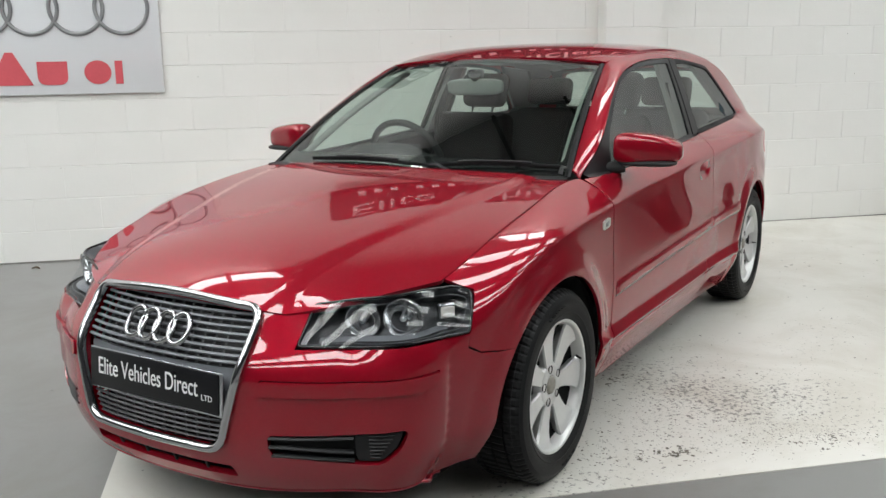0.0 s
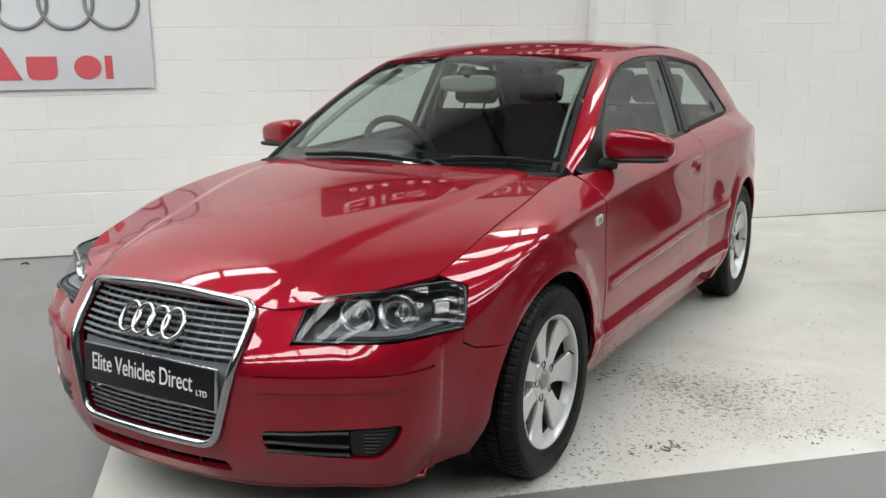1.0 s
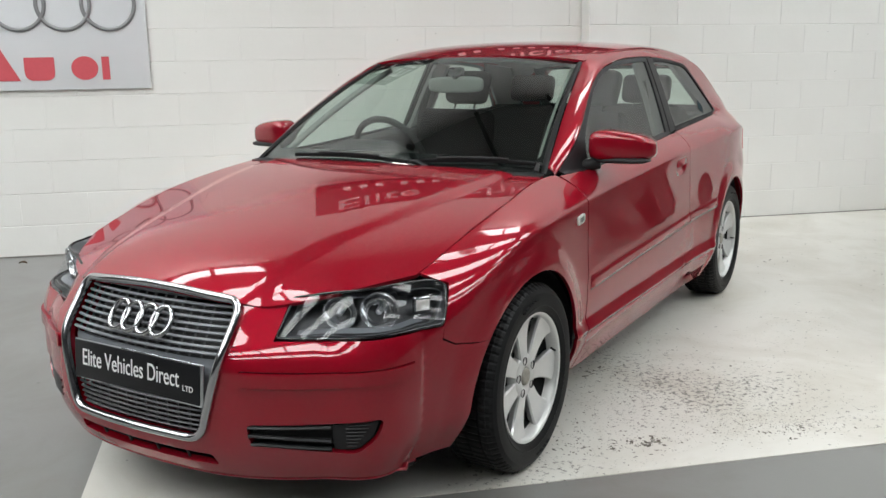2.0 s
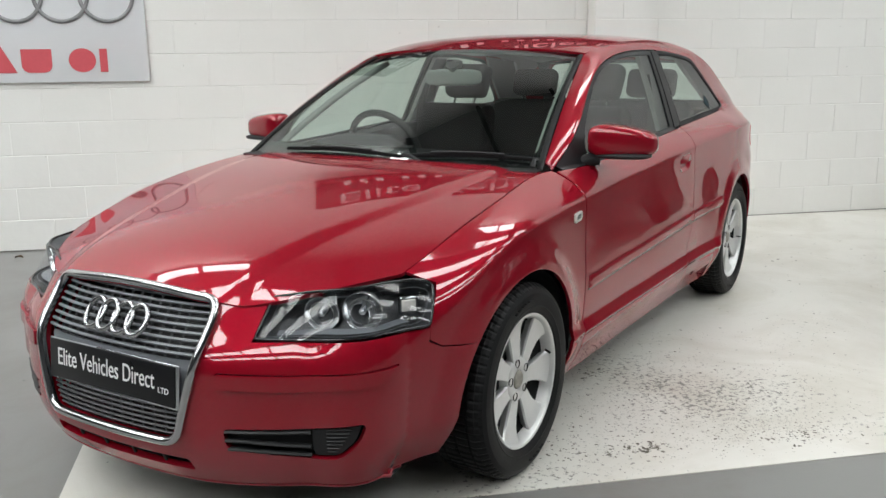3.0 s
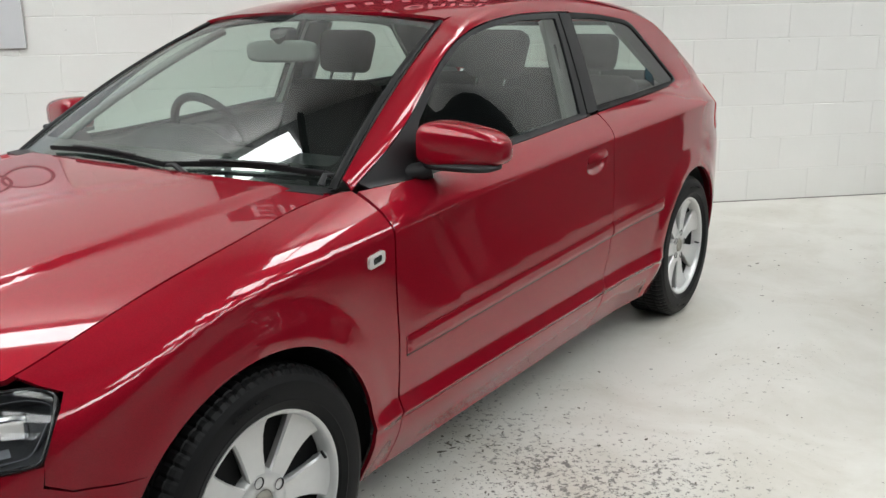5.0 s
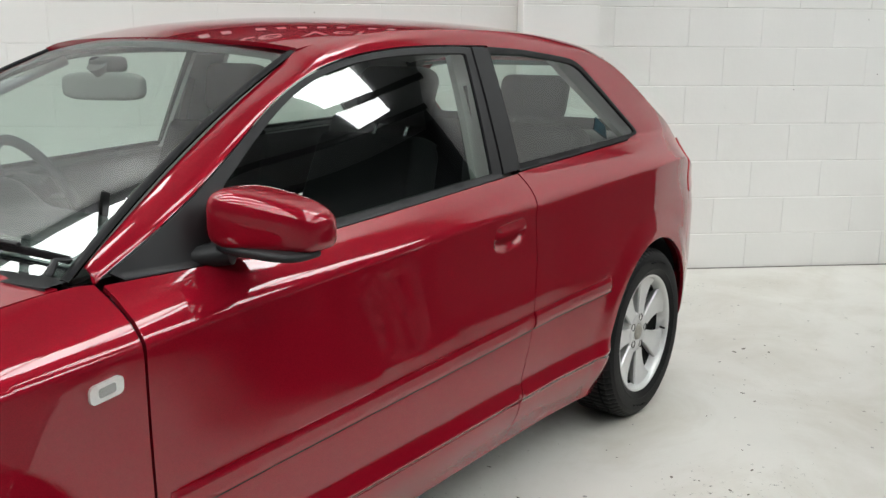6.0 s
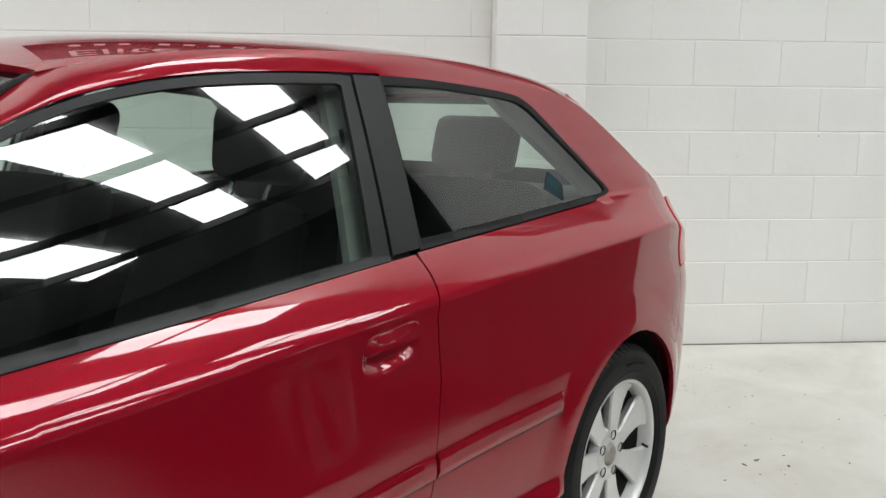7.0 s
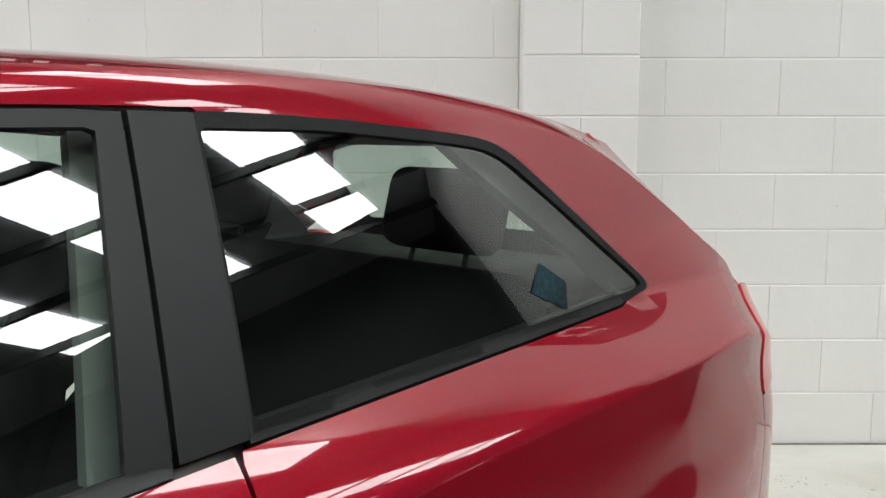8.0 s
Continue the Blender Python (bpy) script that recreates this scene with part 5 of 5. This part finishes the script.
# headliner and pillar trims
yy = np.linspace(1.15, 2.98, 24)
out = np.vstack([np.stack([r_edge(yy) - 0.01, yy], 1), np.stack([-r_edge(yy[::-1]) + 0.01, yy[::-1]], 1)])
patch("headliner", roof, out, LINER, car, step=0.06, push=-0.028, flange=0, label="light grey headliner")
for g in (1, -1):
    s = side(g)
    a = [Vector(p) * 1.0 for p in screen(np.full(16, 0.955 * g), np.linspace(0, 1, 16))]
    part("pillar_trim", tube([p + Vector((-0.025 * g, 0.035, -0.030)) for p in a], 0.015, 8), TRIM_GREY, car, "grey windscreen pillar trim")
    patch("pillar_lining", s, [(1.66, 0.95), (1.73, 1.33), (1.88, 1.33), (1.84, 0.95)], TRIM_GREY, car, step=0.04, push=-0.045, flange=0.02)
    patch("rear_lining", s, [(2.30, 1.33), (2.37, 1.268), (2.70, 1.02), (3.05, 1.02), (2.66, 1.30)], TRIM_GREY, car, step=0.04, push=-0.045, flange=0.02)
    patch("door_lining", s, [(0.55, 0.45), (0.55, 0.915), (1.0, 0.938), (1.7, 0.972), (1.72, 0.45)], DASH, car, step=0.06, push=-0.060, flange=-0.03)
    patch("rear_side_lining", s, [(1.73, 0.45), (1.73, 0.990), (2.6, 1.030), (2.9, 1.05), (2.9, 0.75), (2.2, 0.7), (2.1, 0.45)], DASH, car, step=0.06, push=-0.060, flange=-0.03)
    patch("rail_lining", rail(g), [(0.50, 0.004), (2.90, 0.004), (2.90, 0.096), (0.50, 0.096)], TRIM_GREY, car, step=0.03, push=-0.014, flange=0)
    # dark sill under the side glass
    yy = np.linspace(0.56, 2.74, 40)
    top_ = [(g * (float(side_x(y, z_top(y))) - 0.010), y, float(z_top(y)) - 0.004) for y in yy]
    mid__ = [(g * (float(side_x(y, z_top(y))) - 0.085), y, float(z_top(y)) - 0.012) for y in yy]
    low__ = [(g * (float(side_x(y, z_top(y))) - 0.095), y, float(z_top(y)) - 0.14) for y in yy]
    bm = ribbon(top_, mid__)
    ribbon(mid__, low__, bm)
    part("window_ledge", bm, DASH, car)
    # seat belt
    belt_pts = [(g * (float(side_x(1.74, 1.22)) - 0.06), 1.74, 1.22), (g * (float(side_x(1.72, 1.1)) - 0.06), 1.72, 1.05), (g * 0.66, 1.66, 0.62)]
    part("seat_belt", tube(belt_pts, 0.022, 6, flat=0.12), DASH, car)
part("cabin_floor", box(1.3, 2.2, 0.03, (0, 1.6, 0.30), 0.01), DASH, car)
part("parcel_shelf", box(1.1, 0.50, 0.02, (0, 2.85, 0.985), 0.008), DASH, car)
part("bulkhead", box(1.3, 0.03, 0.55, (0, 0.50, 0.62), 0.01), DASH, car)


def repaint(ob, old, fresh, made={}):
    """Swaps one paint for another on a copied thing, with meshes of its own."""
    for o in (ob, *ob.children_recursive):
        if o.type == "MESH" and old.name in o.data.materials:
            if o.data.name not in made:
                me = o.data.copy()
                me.materials.clear()
                me.materials.append(fresh)
                made[o.data.name] = me
            o.data = made[o.data.name]


STEEL_DARK = plain("dull_grey_alloy", (0.12, 0.12, 0.12), 0.5, metal=0.3, vary=0.1)
other = copy_thing(car, pose(2.97, 2.62, 0))
other.name = "car"
tagged(other, "black metallic three-door hatchback parked alongside the red one", "car")
repaint(other, PAINT, DARK_PAINT)
repaint(other, ALLOY, STEEL_DARK)


# ---- on the wall ----
sign = thing("wall_sign", "white glossy sign board with four grey rings and red shapes", "sign", at=ROOM @ pose(0, -0.006, 0))
BOARD = plain("sign_board", (0.74, 0.75, 0.77), 0.16, vary=0.05, scale=2, coat=0.5)
SIGN_RED = plain("sign_red", (0.62, 0.10, 0.12), 0.4, vary=0.05)
SIGN_GREY = plain("sign_grey", (0.22, 0.22, 0.225), 0.35, vary=0.35, scale=6)
part("board", box(2.6, 0.016, 1.15, (-2.205, -0.008, 1.742), 0.003), BOARD, sign, "white sign board")
for k in range(4):
    pts = [(-1.148 - 0.292 * k + 0.172 * math.cos(q), -0.019 - 0.0006 * k, 1.742 + 0.172 * math.sin(q)) for q in np.linspace(0, 2 * math.pi, 49)[:-1]]
    part("ring", tube(pts, 0.0135, 8, True), SIGN_GREY, sign, "grey ring")


def flat_shape(name, pts, mat, y=-0.018):
    bm = bmesh.new()
    f = bm.faces.new([bm.verts.new((x, y, z)) for x, z in pts])
    r = bmesh.ops.extrude_face_region(bm, geom=[f])
    bmesh.ops.translate(bm, vec=(0, -0.003, 0), verts=[v for v in r["geom"] if isinstance(v, bmesh.types.BMVert)])
    return part(name, bm, mat, sign, smooth=False)


flat_shape("red_bar", [(-1.222, 1.232), (-1.172, 1.232), (-1.172, 1.388), (-1.222, 1.388)], SIGN_RED)
flat_shape("red_oval", [(-1.335 + 0.088 * math.cos(q), 1.312 + 0.080 * math.sin(q)) for q in np.linspace(0, 2 * math.pi, 33)[:-1]], SIGN_RED)
flat_shape("red_block", rounded([(-1.725, 1.232), (-1.530, 1.232), (-1.530, 1.388), (-1.725, 1.388)], [0.06, 0.06, 0.004, 0.004]), SIGN_RED)
flat_shape("red_wedge", [(-2.035, 1.232), (-1.755, 1.232), (-1.87, 1.452), (-1.92, 1.452)], SIGN_RED)

# banner high on the wall, above the car
banner = thing("banner", "long black banner with white lettering high on the wall", "banner", at=ROOM @ pose(0, -0.175, 0))
part("cloth", box(3.75, 0.012, 0.80, (1.92, 0, 2.56), 0.003), PLATE, banner, "black banner cloth")
lettering("lettering", "Elite Vehicles Direct", 0.42, WHITE, Matrix.Translation((0.20, -0.008, 2.72)) @ pose(0, 0, 0, 90), banner, "white lettering", width=3.30)
for k in range(12):
    part("bar", box(0.060, 0.003, 0.10, (0.30 + 0.135 * k + (0.08 if k > 2 else 0) + (0.08 if k > 7 else 0), -0.008, 2.32)), WHITE, banner, "white bar")

# pilaster
pil = room_box("pilaster", 2.300, 2.735, -0.155, 0.005, 0, 6.2, BLOCK, "white painted block pilaster on the wall")


# a dry leaf by the foot of the wall
LEAF = plain("dry_leaf", (0.10, 0.065, 0.035), 0.8, vary=0.5, scale=60)
rows = []
for k in range(7):
    u_ = k / 6
    half = 0.017 * math.sin(math.pi * min(1.0, u_ * 1.05)) ** 0.8 + 0.001
    rows.append([(0.06 * u_ - 0.03, half * v_, 0.004 + 0.010 * v_ * v_ + 0.008 * math.sin(3.0 * u_)) for v_ in (-1, -0.5, 0, 0.5, 1)])
bm = bmesh.new()
for a, b in zip(rows[:-1], rows[1:]):
    ribbon(a, b, bm)
bmesh.ops.remove_doubles(bm, verts=bm.verts, dist=1e-5)
bmesh.ops.solidify(bm, geom=bm.faces[:], thickness=0.0012)
leaf = part("leaf", bm, LEAF, None, "small dry brown leaf lying on the grey floor")
leaf.matrix_basis = pose(-3.53, 1.13, 0, 0, 0, 25)
tagged(leaf, category="leaf")

# larger flakes where the white floor paint has come off
CHIP = plain("bare_floor", (0.115, 0.100, 0.080), 0.7, vary=0.5, scale=30)
flake = random.Random(11)
verts, faces = [], []
for cx, cy, sx, sy, count, size in ((1.08, -3.97, 0.05, 0.020, 50, 0.0036), (0.95, -3.98, 0.12, 0.030, 70, 0.0026), (1.17, -3.23, 0.05, 0.03, 40, 0.0030), (1.28, -3.36, 0.16, 0.10, 160, 0.0017),
                                    (1.68, -4.00, 0.09, 0.05, 130, 0.0020), (1.50, -3.93, 0.20, 0.09, 620, 0.0013), (1.42, -3.72, 0.26, 0.14, 560, 0.0013), (1.10, -3.62, 0.20, 0.14, 380, 0.0014),
                                    (0.85, -3.92, 0.16, 0.10, 160, 0.0018), (1.80, -3.50, 0.20, 0.16, 160, 0.0014), (2.1, -2.9, 0.9, 0.8, 150, 0.0024), (3.3, -1.6, 0.5, 0.35, 50, 0.0034), (4.2, -2.2, 0.8, 0.9, 50, 0.0034)):
    for _ in range(count):
        x, y = flake.gauss(cx, sx), flake.gauss(cy, sy)
        r, turn, long_ = size * min(2.4, flake.lognormvariate(0, 0.55)), flake.uniform(0, math.pi), flake.uniform(1.0, 2.6)
        if not (-0.75 < x < 6.9 and -4.15 < y < -0.05):
            continue
        ring = []
        for k in range(7):
            q, rr = 2 * math.pi * k / 7, r * flake.uniform(0.55, 1.2)
            a, b = rr * long_ * math.cos(q), rr * math.sin(q)
            ring.append((x + a * math.cos(turn) - b * math.sin(turn), y + a * math.sin(turn) + b * math.cos(turn), 0.0034))
        faces.append(tuple(range(len(verts), len(verts) + 7)))
        verts += ring
chips = mesh_object("paint_flakes", verts, faces, CHIP, None, "dark bare patches where white floor paint flaked off", smooth=False)
chips.matrix_basis = ROOM
tagged(chips, category="paint flakes", kind="stuff")


# blocks of the wall, with recessed joints
def block_mesh(w, h, d=0.02, c=0.004):
    bm = bmesh.new()
    x, z = w / 2, h / 2
    back = [bm.verts.new(p) for p in ((-x, 0, -z), (x, 0, -z), (x, 0, z), (-x, 0, z))]
    side_ = [bm.verts.new(p) for p in ((-x, -d + c, -z), (x, -d + c, -z), (x, -d + c, z), (-x, -d + c, z))]
    e = 0.4 * c                     # the upright joints are rubbed almost flush
    face = [bm.verts.new(p) for p in ((-x + e, -d, -z + c), (x - e, -d, -z + c), (x - e, -d, z - c), (-x + e, -d, z - c))]
    for i in range(4):
        j = (i + 1) % 4
        bm.faces.new((back[i], back[j], side_[j], side_[i])), bm.faces.new((side_[i], side_[j], face[j], face[i]))
    bm.faces.new(face)
    me = bpy.data.meshes.new("block")
    bmesh.ops.recalc_face_normals(bm, faces=bm.faces)
    bm.to_mesh(me)
    bm.free()
    me.materials.append(BLOCK)
    return me


JOINT = 0.004
full = block_mesh(0.45 - 0.0012, 0.225 - JOINT, 0.0045, 0.003)
rnd = random.Random(5)
cut = {}


def lay(mesh, owner, x, y, z):
    ob = new("block", mesh)
    ob.parent = owner
    ob.location = (x, y + rnd.uniform(-0.0005, 0.0005), z)
    ob.rotation_euler = (rnd.uniform(-0.0025, 0.0025), 0, rnd.uniform(-0.001, 0.001))


for row in range(-1, 10):
    z = 0.222 + 0.225 * row + 0.1125
    first_x = -0.278 if row % 2 == 1 else -0.053
    for k in range(-8, 14):
        x = first_x + 0.45 * k + 0.225
        if -3.4 < x < 5.9 and not 2.075 < x < 2.96 and not (x < -1.1 and z > 1.3):
            lay(full, wall_back, x, 0.006, z)
        elif 2.075 < x < 2.96:              # cut blocks beside the pilaster
            lo, hi = (x - 0.225, 2.296) if x < 2.5 else (2.739, x + 0.225)
            if hi - lo > 0.03 and not (x < 2.5 and lo > 2.296):
                key = round(hi - lo, 3)
                cut[key] = cut.get(key) or block_mesh(key - 0.0012, 0.225 - JOINT, 0.0045, 0.003)
                lay(cut[key], wall_back, (lo + hi) / 2, 0.006, z)
pil_full = block_mesh(0.435 - 0.002, 0.225 - JOINT, 0.0045, 0.003)
pil_half = block_mesh(0.2175 - JOINT, 0.225 - JOINT, 0.0045, 0.003)
for row in range(-1, 10):
    z = 0.222 + 0.225 * row + 0.1125
    if row % 2:
        lay(pil_full, pil, 2.5175, -0.154, z)
    else:
        lay(pil_half, pil, 2.409, -0.154, z), lay(pil_half, pil, 2.626, -0.154, z)
